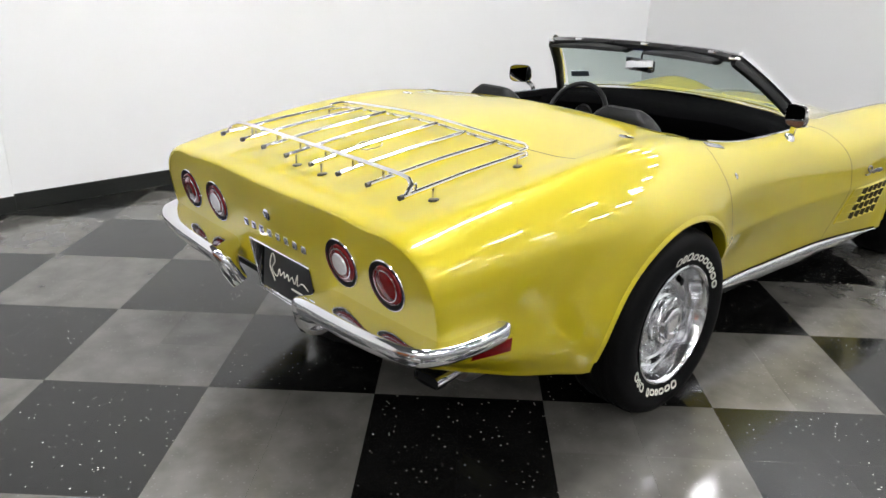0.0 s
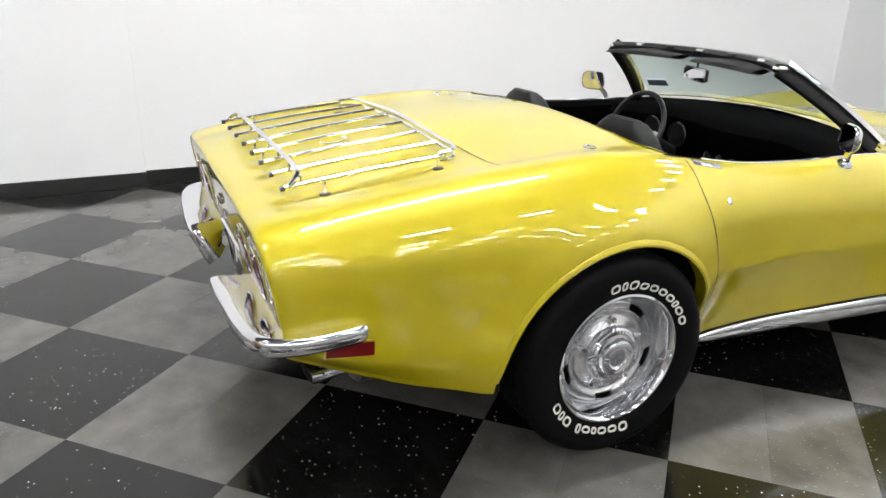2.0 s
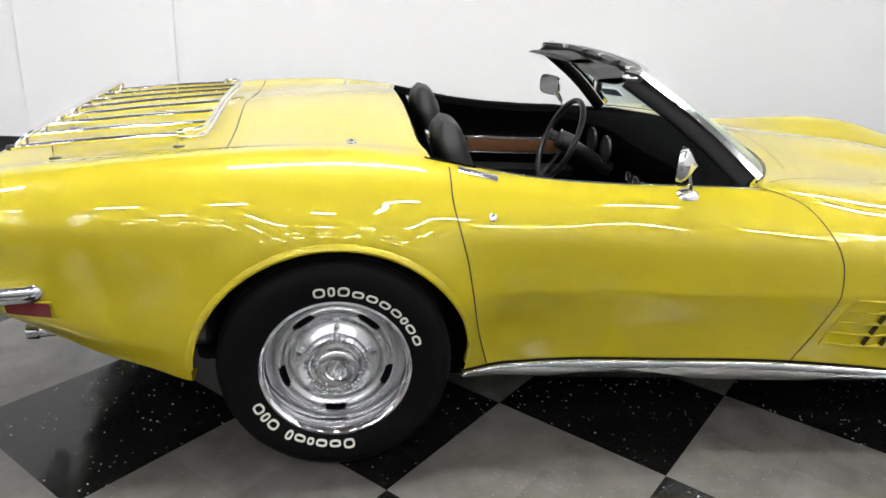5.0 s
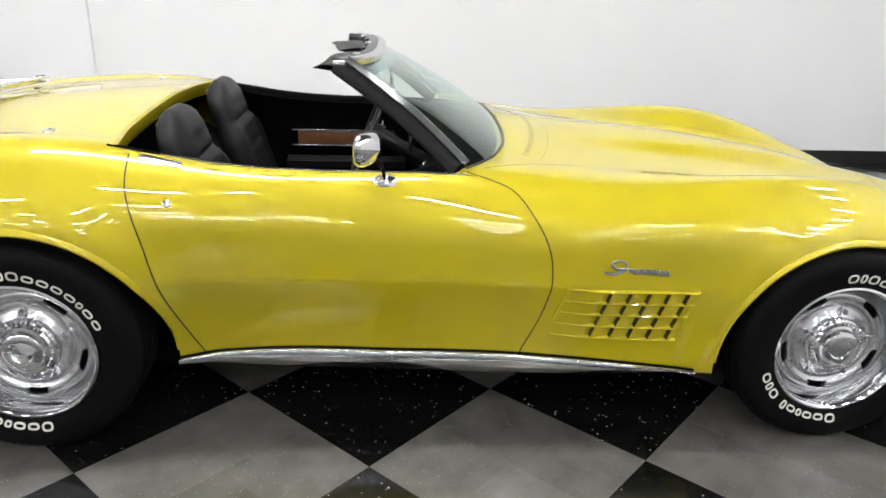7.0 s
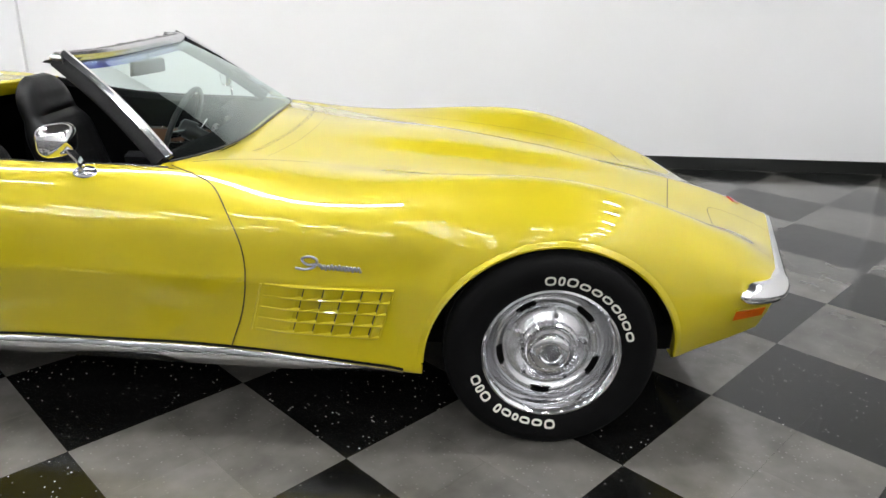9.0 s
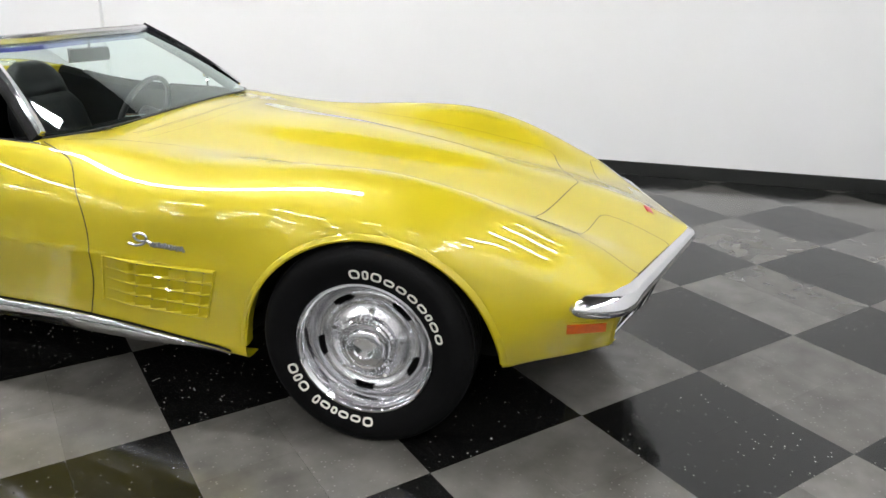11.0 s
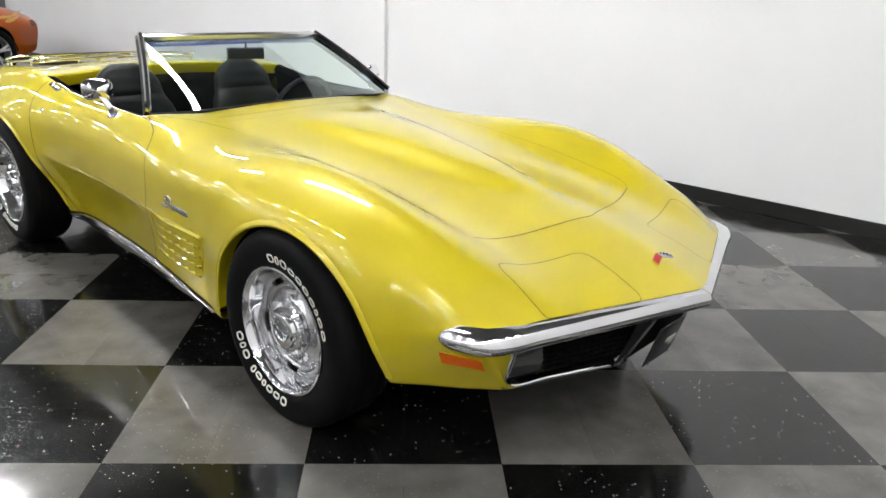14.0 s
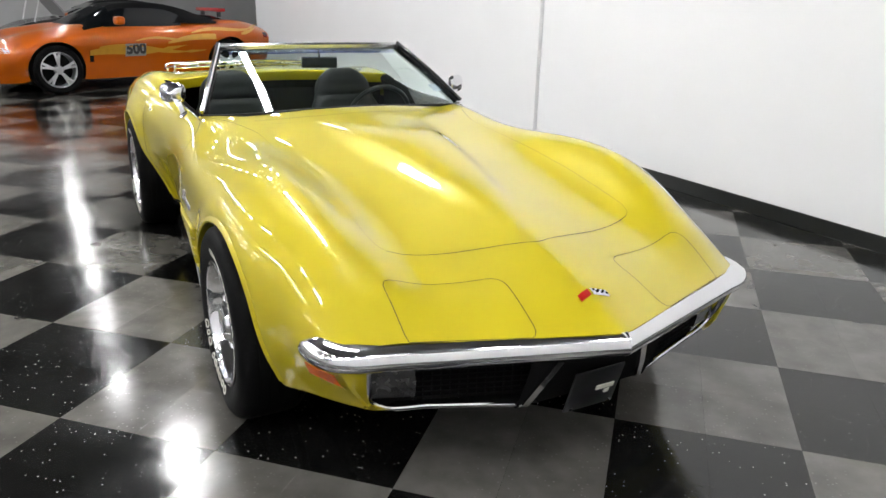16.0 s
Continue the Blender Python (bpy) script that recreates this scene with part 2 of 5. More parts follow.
def hermite(keys):
    """A smooth curve through (x, value) keys."""
    xs, ys = [k[0] for k in keys], [k[1] for k in keys]
    n = len(xs)
    d = []
    for i in range(n):
        if i in (0, n - 1):
            j = 0 if i == 0 else n - 2
            d.append((ys[j + 1] - ys[j]) / (xs[j + 1] - xs[j]))
        else:
            h0, h1 = xs[i] - xs[i - 1], xs[i + 1] - xs[i]
            s0, s1 = (ys[i] - ys[i - 1]) / h0, (ys[i + 1] - ys[i]) / h1
            d.append((s0 * h1 + s1 * h0) / (h0 + h1))

    def at(x):
        x = min(max(x, xs[0]), xs[-1])
        i = max(0, min(n - 2, int(np.searchsorted(xs, x, "right")) - 1))
        h = xs[i + 1] - xs[i]
        t = (x - xs[i]) / h
        return (ys[i] * (1 + 2 * t) * (1 - t) ** 2 + d[i] * h * t * (1 - t) ** 2 + ys[i + 1] * t * t * (3 - 2 * t) + d[i + 1] * h * t * t * (t - 1))
    return at


def smooth_path(pts, per=8, closed=False):
    """More points on a smooth curve through pts."""
    P = [Vector(p) for p in pts]
    t = [0.0]
    for a, b in zip(P, P[1:]):
        t.append(t[-1] + max(1e-6, (b - a).length))
    cs = [hermite([(t[i], P[i][k]) for i in range(len(P))]) for k in range(3)]
    out = []
    for i in range(len(P) - 1):
        for k in range(per):
            s = t[i] + (t[i + 1] - t[i]) * k / per
            out.append(Vector([c(s) for c in cs]))
    out.append(P[-1])
    return out


def sweep(path, profile, up=(0, 0, 1), caps=True, scale=None, bm=None):
    """Carries a closed profile of (out, up) along a path; out lies to the right of the way."""
    path = [Vector(p) for p in path]
    rows = []
    for i, p in enumerate(path):
        t = (path[min(i + 1, len(path) - 1)] - path[max(i - 1, 0)]).normalized()
        side = t.cross(Vector(up))
        n = (side if side.length > 1e-3 else t.cross(Vector((1, 0, 0)))).normalized()
        u = n.cross(t).normalized()
        k = scale(i / (len(path) - 1)) if scale else 1.0
        rows.append([p + n * (a * k) + u * (b * k) for a, b in profile])
    own = bm or bmesh.new()
    before = set(own.verts)
    grid(rows, closed_v=True, bm=own)
    if caps:
        vs = [v for v in own.verts if v not in before]
        m = len(profile)
        own.faces.new(vs[:m][::-1])
        own.faces.new(vs[-m:])
    return own


def tube(path, radius, sides=10, bm=None, caps=True, up=(0, 0, 1)):
    prof = [(radius * math.cos(2 * math.pi * k / sides), radius * math.sin(2 * math.pi * k / sides)) for k in range(sides)]
    return sweep(path, prof, up, caps, None, bm)


# ---- the room ----
def room_box(name, x0, x1, y0, y1, z0, z1, material, label, bevel=0.0):
    ob = link(name, box(x0, x1, y0, y1, z0, z1, bevel), material, smooth=False)
    ob.matrix_basis = ROOM
    return tagged(ob, label, "", "", "structure")


HALL_X0, HALL_X1, HALL_Y0, WALL_Y, CEIL_Z = -20.0, 5.85, -17.0, 2.95, 4.6
WALL_END = -11.5
wall_left = room_box("wall_1", WALL_END, HALL_X1, WALL_Y, WALL_Y + 0.15, 0, CEIL_Z, WHITE_WALL, "smooth white painted showroom wall")
room_box("wall_2", HALL_X1, HALL_X1 + 0.15, HALL_Y0, WALL_Y + 0.15, 0, CEIL_Z, WHITE_WALL, "white painted end wall of the showroom")
room_box("wall_3", HALL_X0, HALL_X1 + 0.15, HALL_Y0 - 0.15, HALL_Y0, 0, CEIL_Z, GREY_WALL, "grey painted far wall of the showroom")
room_box("wall_4", HALL_X0 - 0.15, HALL_X0, HALL_Y0 - 0.15, 9.0, 0, CEIL_Z, GREY_WALL, "grey painted back wall of the showroom")
room_box("wall_5", HALL_X0, WALL_END, 9.0, 9.15, 0, CEIL_Z, WHITE_WALL, "white painted wall of the rear bay")
room_box("wall_6", WALL_END, WALL_END + 0.15, WALL_Y + 0.15, 9.15, 0, CEIL_Z, WHITE_WALL, "white painted return wall")
room_box("wall_panel", -2.16, -1.10, WALL_Y - 0.045, WALL_Y - 0.001, 0, CEIL_Z, WHITE_WALL, "white painted panel standing proud of the wall", 0.004)
room_box("ceiling", HALL_X0 - 0.15, HALL_X1 + 0.15, HALL_Y0 - 0.15, 9.15, CEIL_Z, CEIL_Z + 0.1, CEIL, "dark painted open ceiling")
BB = 0.105
for x0, x1, y in ((WALL_END, -2.16, WALL_Y), (-2.16, -1.10, WALL_Y - 0.047), (-1.10, HALL_X1 - 0.012, WALL_Y)):
    room_box("baseboard", x0, x1, y - 0.012, y - 0.001, 0.0, BB, BASE_BLACK, "black vinyl cove baseboard", 0.003)
room_box("baseboard", HALL_X1 - 0.012, HALL_X1 - 0.001, HALL_Y0, WALL_Y - 0.001, 0.0, BB, BASE_BLACK, "black vinyl cove baseboard", 0.003)
floor_base = link("floor", box(-26, 14, -22, 26, -0.05, -0.004), DARK, smooth=False)
tagged(floor_base, "chequered floor of black and grey waxed vinyl tiles", "floor", "", "structure")

# ceiling strip lights in rows along the car, plus unseen ones added as wall fill
def ceiling_light(half=.045, long=.31):
    fx = holder("ceiling_light")
    part("housing", box(-long - .01, long + .01, -half - .05, half + .05, 0.0, 0.06, 0.01), HOUSING, fx, smooth=False)
    part("diffuser", box(-long, long, -half, half, -0.03, -0.001, 0.012), LAMP, fx, "bright white lamp tube cover", smooth=False)
    return tagged(fx, "long white strip light on the ceiling, some added to brighten the walls", "ceiling light", "ceiling lights", "")


first = ceiling_light()
# the y 1.9 and x 5.2 lamps are added to brighten the left and end walls
spots = [(x, -.9) for x in (-19.6, -17.0, -14.4, -11.8, -9.2, -6.6)] + [(x, 1.9) for x in (-10.4, -8.3, -6.2)] + [(5.2, 1.1 - 1.05 * k) for k in range(8)] + [(x, y) for y in (-3.8, -6.2, -8.6, -11.2, -13.8) for x in [-18.2 + 1.65 * k for k in range(15)]]
# wider lamps in a run over the car
run = ceiling_light(.120, .465)
run.matrix_basis = ROOM @ pose(-.85, -.35, CEIL_Z - 0.062)
for x in (-4.0, .1, 1.05):
    copy_thing(run, ROOM @ pose(x, -.35, CEIL_Z - 0.062))
first.matrix_basis = ROOM @ pose(spots[0][0], spots[0][1], CEIL_Z - 0.062)
for x, y in spots[1:]:
    copy_thing(first, ROOM @ pose(x, y, CEIL_Z - 0.062))


# ---- the yellow car ----
CAR = holder("car", None, ROOM @ pose(0, -.01, 0, 0, 0, -.7))
tagged(CAR, "yellow open two-seat sports car with chrome bumpers and luggage rack", "car")
car = CAR

# outline of half a cross section, along the length
SEC = {
    "z0": [(-1.03, .811), (-.85, .840), (-.5, .894), (-.2, .935), (.1, .952), (.30, .945), (.6, .925), (1.2, .895), (1.48, .884), (1.62, .872), (1.9, .848), (2.2, .815), (2.5, .770), (2.8, .722), (3.1, .668), (3.25, .629), (3.338, .599), (3.42, .570), (3.505, .540)],
    "y1": [(-1.03, .50), (-.7, .55), (-.2, .585), (.2, .585), (.6, .53), (1.3, .5), (1.7, .46), (2.2, .44), (2.6, .43), (3.0, .42), (3.505, .40)],
    "z1": [(-1.03, .809), (-.85, .834), (-.5, .880), (-.2, .914), (.1, .930), (.30, .916), (.6, .87), (1.2, .86), (1.5, .855), (1.7, .826), (2.0, .792), (2.3, .760), (2.6, .722), (2.93, .675), (3.1, .652), (3.27, .621), (3.40, .577), (3.505, .538)],
    "y2": [(-1.03, .702), (-.8, .714), (-.4, .722), (0, .735), (.3, .742), (.6, .775), (1.0, .770), (1.3, .745), (1.6, .730), (2.0, .725), (2.4, .730), (2.8, .735), (3.1, .735), (3.505, .715)],
    "z2": [(-1.03, .787), (-.8, .838), (-.4, .898), (0, .927), (.25, .912), (.42, .856), (.6, .818), (.9, .808), (1.2, .825), (1.36, .834), (1.6, .805), (1.9, .803), (2.2, .830), (2.4, .838), (2.66, .820), (2.965, .765), (3.23, .683), (3.43, .575), (3.505, .533)],
    "y3": [(-1.03, .760), (-.8, .796), (-.4, .848), (0, .872), (.3, .852), (.6, .826), (1.0, .818), (1.4, .834), (1.8, .866), (2.2, .880), (2.6, .878), (2.9, .872), (3.13, .848), (3.36, .815), (3.505, .785)],
    "z3": [(-1.03, .742), (-.8, .762), (-.4, .788), (0, .800), (.3, .772), (.6, .730), (1.0, .722), (1.4, .730), (1.8, .722), (2.2, .738), (2.5, .742), (2.8, .715), (2.965, .690), (3.2, .615), (3.4, .545), (3.505, .515)],
    "y4": [(-1.03, .786), (-.8, .812), (-.4, .876), (0, .903), (.25, .885), (.5, .838), (.7, .830), (1.1, .845), (1.45, .878), (1.62, .900), (1.9, .905), (2.3, .922), (2.6, .920), (2.9, .912), (3.13, .892), (3.36, .840), (3.505, .785)],
    "z4": [(-1.03, .580), (-.8, .560), (0, .545), (1, .535), (2, .535), (2.6, .530), (3.0, .510), (3.3, .490), (3.505, .485)],
    "y5": [(-1.03, .768), (-.8, .800), (-.4, .865), (0, .895), (.2, .86), (.42, .785), (.7, .780), (1.1, .805), (1.5, .850), (1.9, .888), (2.3, .912), (2.6, .912), (2.9, .902), (3.13, .882), (3.36, .822), (3.505, .760)],
    "z5": [(-1.03, .500), (-.9, .455), (-.6, .40), (0, .38), (.5, .39), (1.5, .39), (2.4, .38), (3.0, .385), (3.3, .405), (3.505, .42)],
    "y6": [(-1.03, .712), (-.8, .745), (-.4, .835), (0, .860), (.2, .79), (.38, .728), (.7, .745), (1.1, .780), (1.5, .828), (1.9, .880), (2.1, .895), (2.3, .900), (2.6, .890), (2.9, .872), (3.13, .845), (3.36, .778), (3.505, .715)],
    "z6": [(-1.03, .455), (-.9, .405), (-.6, .325), (-.4, .278), (0, .245), (.4, .228), (.7, .25), (1.4, .262), (1.9, .25), (2.1, .244), (2.7, .262), (3.0, .276), (3.2, .294), (3.45, .330), (3.505, .345)],
}
LEANED = ("y2", "y3", "y4", "y5", "y6")


def eased(curve, lo, hi, reach=0.19):
    """The curve with small waves evened out."""
    def at(x):
        h = min(reach, x - lo + 1e-4, hi - x + 1e-4)
        if h < 0.005:
            return curve(x)
        ws = (.08, .12, .18, .24, .18, .12, .08)
        return sum(w * curve(x + h * (k - 3) / 3) for k, w in enumerate(ws)) / sum(ws)
    xs = np.linspace(lo, hi, 260)
    ys = [at(x) for x in xs]
    return lambda x: float(np.interp(x, xs, ys))


SEC = {k: eased(hermite([(x, y - (.010 + .012 * x if k in LEANED else 0)) for x, y in v]), -1.03, 3.505, .15 if k in ("y5", "y6", "z0") else .27) for k, v in SEC.items()}
COUNTS = (26, 16, 12, 14, 11, 8)
REAR_ARCH, FRONT_ARCH = (0.004, 0.298, 0.406), (2.503, 0.275, 0.406)


def bump01(a, b, x):
    t = min(1.0, max(0.0, (x - a) / (b - a)))
    return t * t * (3 - 2 * t)


def flare(x, z):
    """How far the side stands out round a wheel arch."""
    out = 0.0
    for (ax, az, ar), lip in ((REAR_ARCH, .018), (FRONT_ARCH, .014)):
        d = math.hypot(x - ax, z - az) - ar
        out += lip * (1 - bump01(.0, .13, d))
    return out


def section(s):
    """Points of half a section at station s, from the centre line down to the sill."""
    ctrl = [(0.0, SEC["z0"](s))] + [(SEC[f"y{k}"](s), SEC[f"z{k}"](s)) for k in range(1, 7)]
    full = [(-ctrl[1][0], ctrl[1][1])] + ctrl
    t = [0.0]
    for a, b in zip(full, full[1:]):
        t.append(t[-1] + math.hypot(b[0] - a[0], b[1] - a[1]))
    cy = hermite([(t[i], full[i][0]) for i in range(len(full))])
    cz = hermite([(t[i], full[i][1]) for i in range(len(full))])
    # below the waist crease the side turns under; above it one smooth sweep
    low = ctrl[4:]
    tl = [t[5], t[6], t[7]]
    ly, lz = hermite([(tl[i], low[i][0]) for i in range(3)]), hermite([(tl[i], low[i][1]) for i in range(3)])
    uy, uz = hermite([(t[i], full[i][0]) for i in range(6)]), hermite([(t[i], full[i][1]) for i in range(6)])
    crease = 0.85 * bump01(.25, .6, s) * (1 - bump01(1.9, 2.3, s))
    pts = []
    for k, n in enumerate(COUNTS):
        for j in range(n):
            u = t[k + 1] + (t[k + 2] - t[k + 1]) * j / n
            y, z = cy(u), cz(u)
            if k >= 4:
                y, z = y + (ly(u) - y) * crease, z + (lz(u) - z) * crease
            elif k >= 2:
                y, z = y + (uy(u) - y) * crease, z + (uz(u) - z) * crease
            pts.append((y, z))
    # rolled bottom edge
    yb, zb = ctrl[-1]
    roll = bump01(.1, .5, yb)
    pts += [(yb, zb), (yb - .003 * roll, zb - .008), (yb - .012 * roll, zb - .015), (yb - .030 * roll, zb - .018), (yb - .070 * roll, zb - .018)]
    out = []
    nose = bump01(2.3, 3.35, s)
    tail = bump01(-.62, -1.03, s)
    u = min(1.0, max(0.0, (-.988 - s) / .042))
    turn_in = .013 * (1 - math.sqrt(1 - u * u))
    for y, z in pts:
        y, z = y - turn_in * bump01(.30, .66, y), z - turn_in * bump01(.62, .76, z)
        # raised centre of the hood
        wide = float(np.interp(s, (1.6, 2.1, 2.45, 2.7, 2.95), (.245, .185, .13, .078, .0)))
        dome = 0.024 * bump01(1.60, 2.2, s) * (1 - bump01(2.55, 2.97, s)) * (1 - bump01(wide - .045, wide + .065, abs(y)))
        x = s - .022 * bump01(3.3, 3.505, s) - bump01(3.1, 3.45, s) * .25 * max(0.0, .46 - z) - nose * 0.36 * (math.hypot(y, .02) - .02) + tail * 0.17 * max(0.0, .785 - z)
        if y > .6:
            y += flare(x, z) * bump01(.6, .7, y)
        out.append((x, max(0.0, y), z + dome))
    return out


STATIONS = [-1.03 + d for d in (0, .001, .003, .006, .010, .015, .021, .028, .035)] + [-1.03 + 4.535 * i / 320 for i in range(3, 321)]
HALF = [section(s) for s in STATIONS]
NP = len(HALF[0])


def rim_rear(y):
    return 0.238 + 0.022 * bump01(0.50, 0.70, abs(y))


def wrap(y, half, drop):
    """How far the windscreen's curve falls back at y: flat in the middle, turning at its ends."""
    u = abs(y) / half
    return drop * (.2 * u * u + .8 * u ** 5)


def rim_front(y):
    return 1.455 - wrap(y, .672, .165)


RIM_SIDE = 0.700


def in_cockpit(x, y):
    return rim_rear(y) < x < rim_front(y) and abs(y) < RIM_SIDE


def side_point(x, z, sign):
    """The place on the body's side at that length and height."""
    s = x
    for _ in range(4):
        pts = section(s)
        low = pts[COUNTS[0] + COUNTS[1]:]
        low = low[:-2]
        zs = [p[2] for p in low][::-1]
        y = float(np.interp(z, zs, [p[1] for p in low][::-1]))
        s += x - float(np.interp(z, zs, [p[0] for p in low][::-1]))
    return Vector((x, sign * y, z))


GAP_REAR = [(.319, .89), (.323, .817), (.347, .73), (.371, .646), (.387, .572), (.431, .396), (.476, .262), (.482, .245)]
GAP_FRONT = [(1.303, .841), (1.38, .822), (1.442, .798), (1.503, .73), (1.546, .645), (1.558, .55), (1.547, .47), (1.532, .41), (1.494, .308), (1.478, .265)]


def door_edge(keys, z):
    return float(np.interp(z, [k[1] for k in keys][::-1], [k[0] for k in keys][::-1]))


def region(x, y, z):
    a = abs(y)
    if z < 0.86 and a > 0.70 and door_edge(GAP_REAR, z) < x < door_edge(GAP_FRONT, z):
        return "door"
    if 1.66 < x < 3.06 - .27 * a and a < 0.50:
        return "hood"
    if -0.36 < x < 0.22 and a < 0.70 and z > 0.8:
        return "deck_lid"
    return "body"


def build_body():
    groups = {}
    whole = bmesh.new()
    rows = []
    for pts in HALF:
        rows.append([(x, -y, z) for x, y, z in reversed(pts)] + [(x, y, z) for x, y, z in pts[1:]])
    grid(rows, bm=whole)
    for f in list(whole.faces):
        f.normal_update()
    bmesh.ops.recalc_face_normals(whole, faces=whole.faces)
    whole.verts.ensure_lookup_table()
    whole.normal_update()
    kill = []
    for f in whole.faces:
        c = f.calc_center_median()
        if in_cockpit(c.x, c.y) and c.z > 0.7:
            kill.append(f)
            continue
        if abs(c.y) > 0.60 and c.z < 0.75:
            for ax, az, ar in (REAR_ARCH, FRONT_ARCH):
                if math.hypot(c.x - ax, c.z - az) < ar:
                    kill.append(f)
                    break
    normals = {v.index: v.normal.copy() for v in whole.verts}
    ring = {v for f in kill for v in f.verts}
    bmesh.ops.delete(whole, geom=kill, context="FACES_ONLY")
    bmesh.ops.delete(whole, geom=[e for e in whole.edges if not e.link_faces], context="EDGES")
    bmesh.ops.delete(whole, geom=[v for v in whole.verts if not v.link_faces], context="VERTS")
    for v in whole.verts:
        if v.is_boundary and abs(v.co.y) > 0.60 and v.co.z < 0.75:
            for ax, az, ar in (REAR_ARCH, FRONT_ARCH):
                d = math.hypot(v.co.x - ax, v.co.z - az)
                if abs(d - ar) < 0.035:
                    v.co.x, v.co.z = ax + (v.co.x - ax) * ar / d, az + (v.co.z - az) * ar / d
        elif v.is_boundary and abs(v.co.y) < 0.74 and 0.2 < v.co.x < 1.5 and v.co.z > 0.75:
            if abs(v.co.x - rim_rear(v.co.y)) < 0.022 and abs(v.co.y) < RIM_SIDE:
                v.co.x = rim_rear(v.co.y)
            if abs(v.co.x - rim_front(v.co.y)) < 0.022 and abs(v.co.y) < RIM_SIDE:
                v.co.x = rim_front(v.co.y)
            if abs(abs(v.co.y) - RIM_SIDE) < 0.018:
                v.co.y = math.copysign(RIM_SIDE, v.co.y)
    whole.normal_update()
    for f in whole.faces:
        c = f.calc_center_median()
        r = region(c.x, c.y, c.z)
        if r == "door":
            r = "door_l" if c.y > 0 else "door_r"
        groups.setdefault(r, []).append(f)
    made = {}
    for r, fs in groups.items():
        index, verts, faces, norms = {}, [], [], []
        for f in fs:
            ids = []
            for v in f.verts:
                if v not in index:
                    index[v] = len(verts)
                    verts.append(v.co.copy())
                    norms.append(v.normal.copy())
                ids.append(index[v])
            faces.append(ids)
        name = "door" if r.startswith("door") else r
        me = bpy.data.meshes.new(name)
        me.from_pydata(verts, [], faces)
        me.polygons.foreach_set("use_smooth", [True] * len(faces))
        me.normals_split_custom_set_from_vertices(norms)
        me.materials.append(PAINT)
        ob = new(name, me)
        ob.parent = car
        made[r] = ob
    return whole, made


from mathutils import bvhtree
body_bm, body_parts = build_body()
BVH = bvhtree.BVHTree.FromBMesh(body_bm)


def on_side(x, z, sign=-1):
    hit = BVH.ray_cast(Vector((x, sign * 2.0, z)), Vector((0, -sign, 0)))
    return hit[0], hit[1]


def on_top(x, y):
    hit = BVH.ray_cast(Vector((x, y, 2.0)), Vector((0, 0, -1)))
    return hit[0], hit[1]


def ribbon(points, normals, width, lift=0.0012):
    """A thin strip that lies on the body."""
    rows = []
    for i, p in enumerate(points):
        t = (points[min(i + 1, len(points) - 1)] - points[max(i - 1, 0)]).normalized()
        w = t.cross(normals[i]).normalized() * (width / 2)
        q = p + normals[i] * lift
        rows.append([q - w, q + w])
    return grid(rows)


def seam_side(name, keys, sign, parent, width=0.005):
    pts, nos = [], []
    for p in smooth_path([(x, 0, z) for x, z in keys], 10):
        h, n = on_side(p.x, p.z, sign)
        if h is not None:
            if n.y * sign < 0:
                n = -n
            pts.append(h)
            nos.append(n)
    if len(pts) > 1:
        part(name, ribbon(pts, nos, width), GAP, parent, smooth=False)


def seam_top(name, keys, parent, width=0.006, smooth_it=True, material=None):
    pts, nos = [], []
    src = smooth_path([(x, y, 0) for x, y in keys], 8) if smooth_it else []
    if not smooth_it:
        for a, b in zip(keys, keys[1:]):
            src += [Vector((a[0] + (b[0] - a[0]) * k / 10, a[1] + (b[1] - a[1]) * k / 10, 0)) for k in range(10)]
        src.append(Vector((*keys[-1], 0)))
    for p in src:
        h, n = on_top(p.x, p.y)
        if h is not None:
            if n.z < 0:
                n = -n
            pts.append(h)
            nos.append(n)
    if len(pts) > 1:
        part(name, ribbon(pts, nos, width), material or GAP, parent, smooth=False)


for sign, key in ((-1, "door_r"), (1, "door_l")):
    d = body_parts.get(key, car)
    seam_side("panel_gap", GAP_REAR, sign, d, .0042)
    seam_side("panel_gap", GAP_FRONT, sign, d, .0042)
hood = body_parts["hood"]
for s in (-1, 1):
    seam_top("panel_gap", [(1.70, s * .53), (2.0, s * .525), (2.4, s * .505), (2.7, s * .50), (2.82, s * .50), (2.88, s * .497), (2.915, s * .487), (2.934, s * .468)], hood, 0.0016, False, SOFT_GAP)
seam_top("panel_gap", [(2.934, -.468), (3.062, 0), (2.934, .468)], hood, 0.0035, False)
deck = body_parts["deck_lid"]
seam_top("panel_gap", [(-.308, -.645), (-.312, -.35), (-.325, 0), (-.312, .35), (-.308, .645)], deck, 0.005, False)
for s in (-1, 1):
    seam_top("panel_gap", [(-0.308, s * 0.645), (-0.04, s * 0.647), (0.228, s * 0.64)], deck, 0.0028, True, SOFT_GAP)
for s in (-1, 1):
    corners = [(3.083, .560), (3.318, .562), (3.412, .226), (3.160, .202)]
    pts = []
    for k in range(4):
        p, q, r = Vector(corners[k - 1]), Vector(corners[k]), Vector(corners[(k + 1) % 4])
        rad = .05
        a, b2 = q + (p - q).normalized() * rad, q + (r - q).normalized() * rad
        pts += [a * (1 - t) ** 2 + q * 2 * t * (1 - t) + b2 * t * t for t in (0, .25, .5, .75, 1)]
    pts.append(pts[0])
    seam_top("headlamp_door_gap", [(p.x, p.y * s) for p in pts], car, 0.0024, False)

# tail panel under the lip
PLATE_HALF, PLATE_TOP, PLATE_LOW = .187, .570, .388


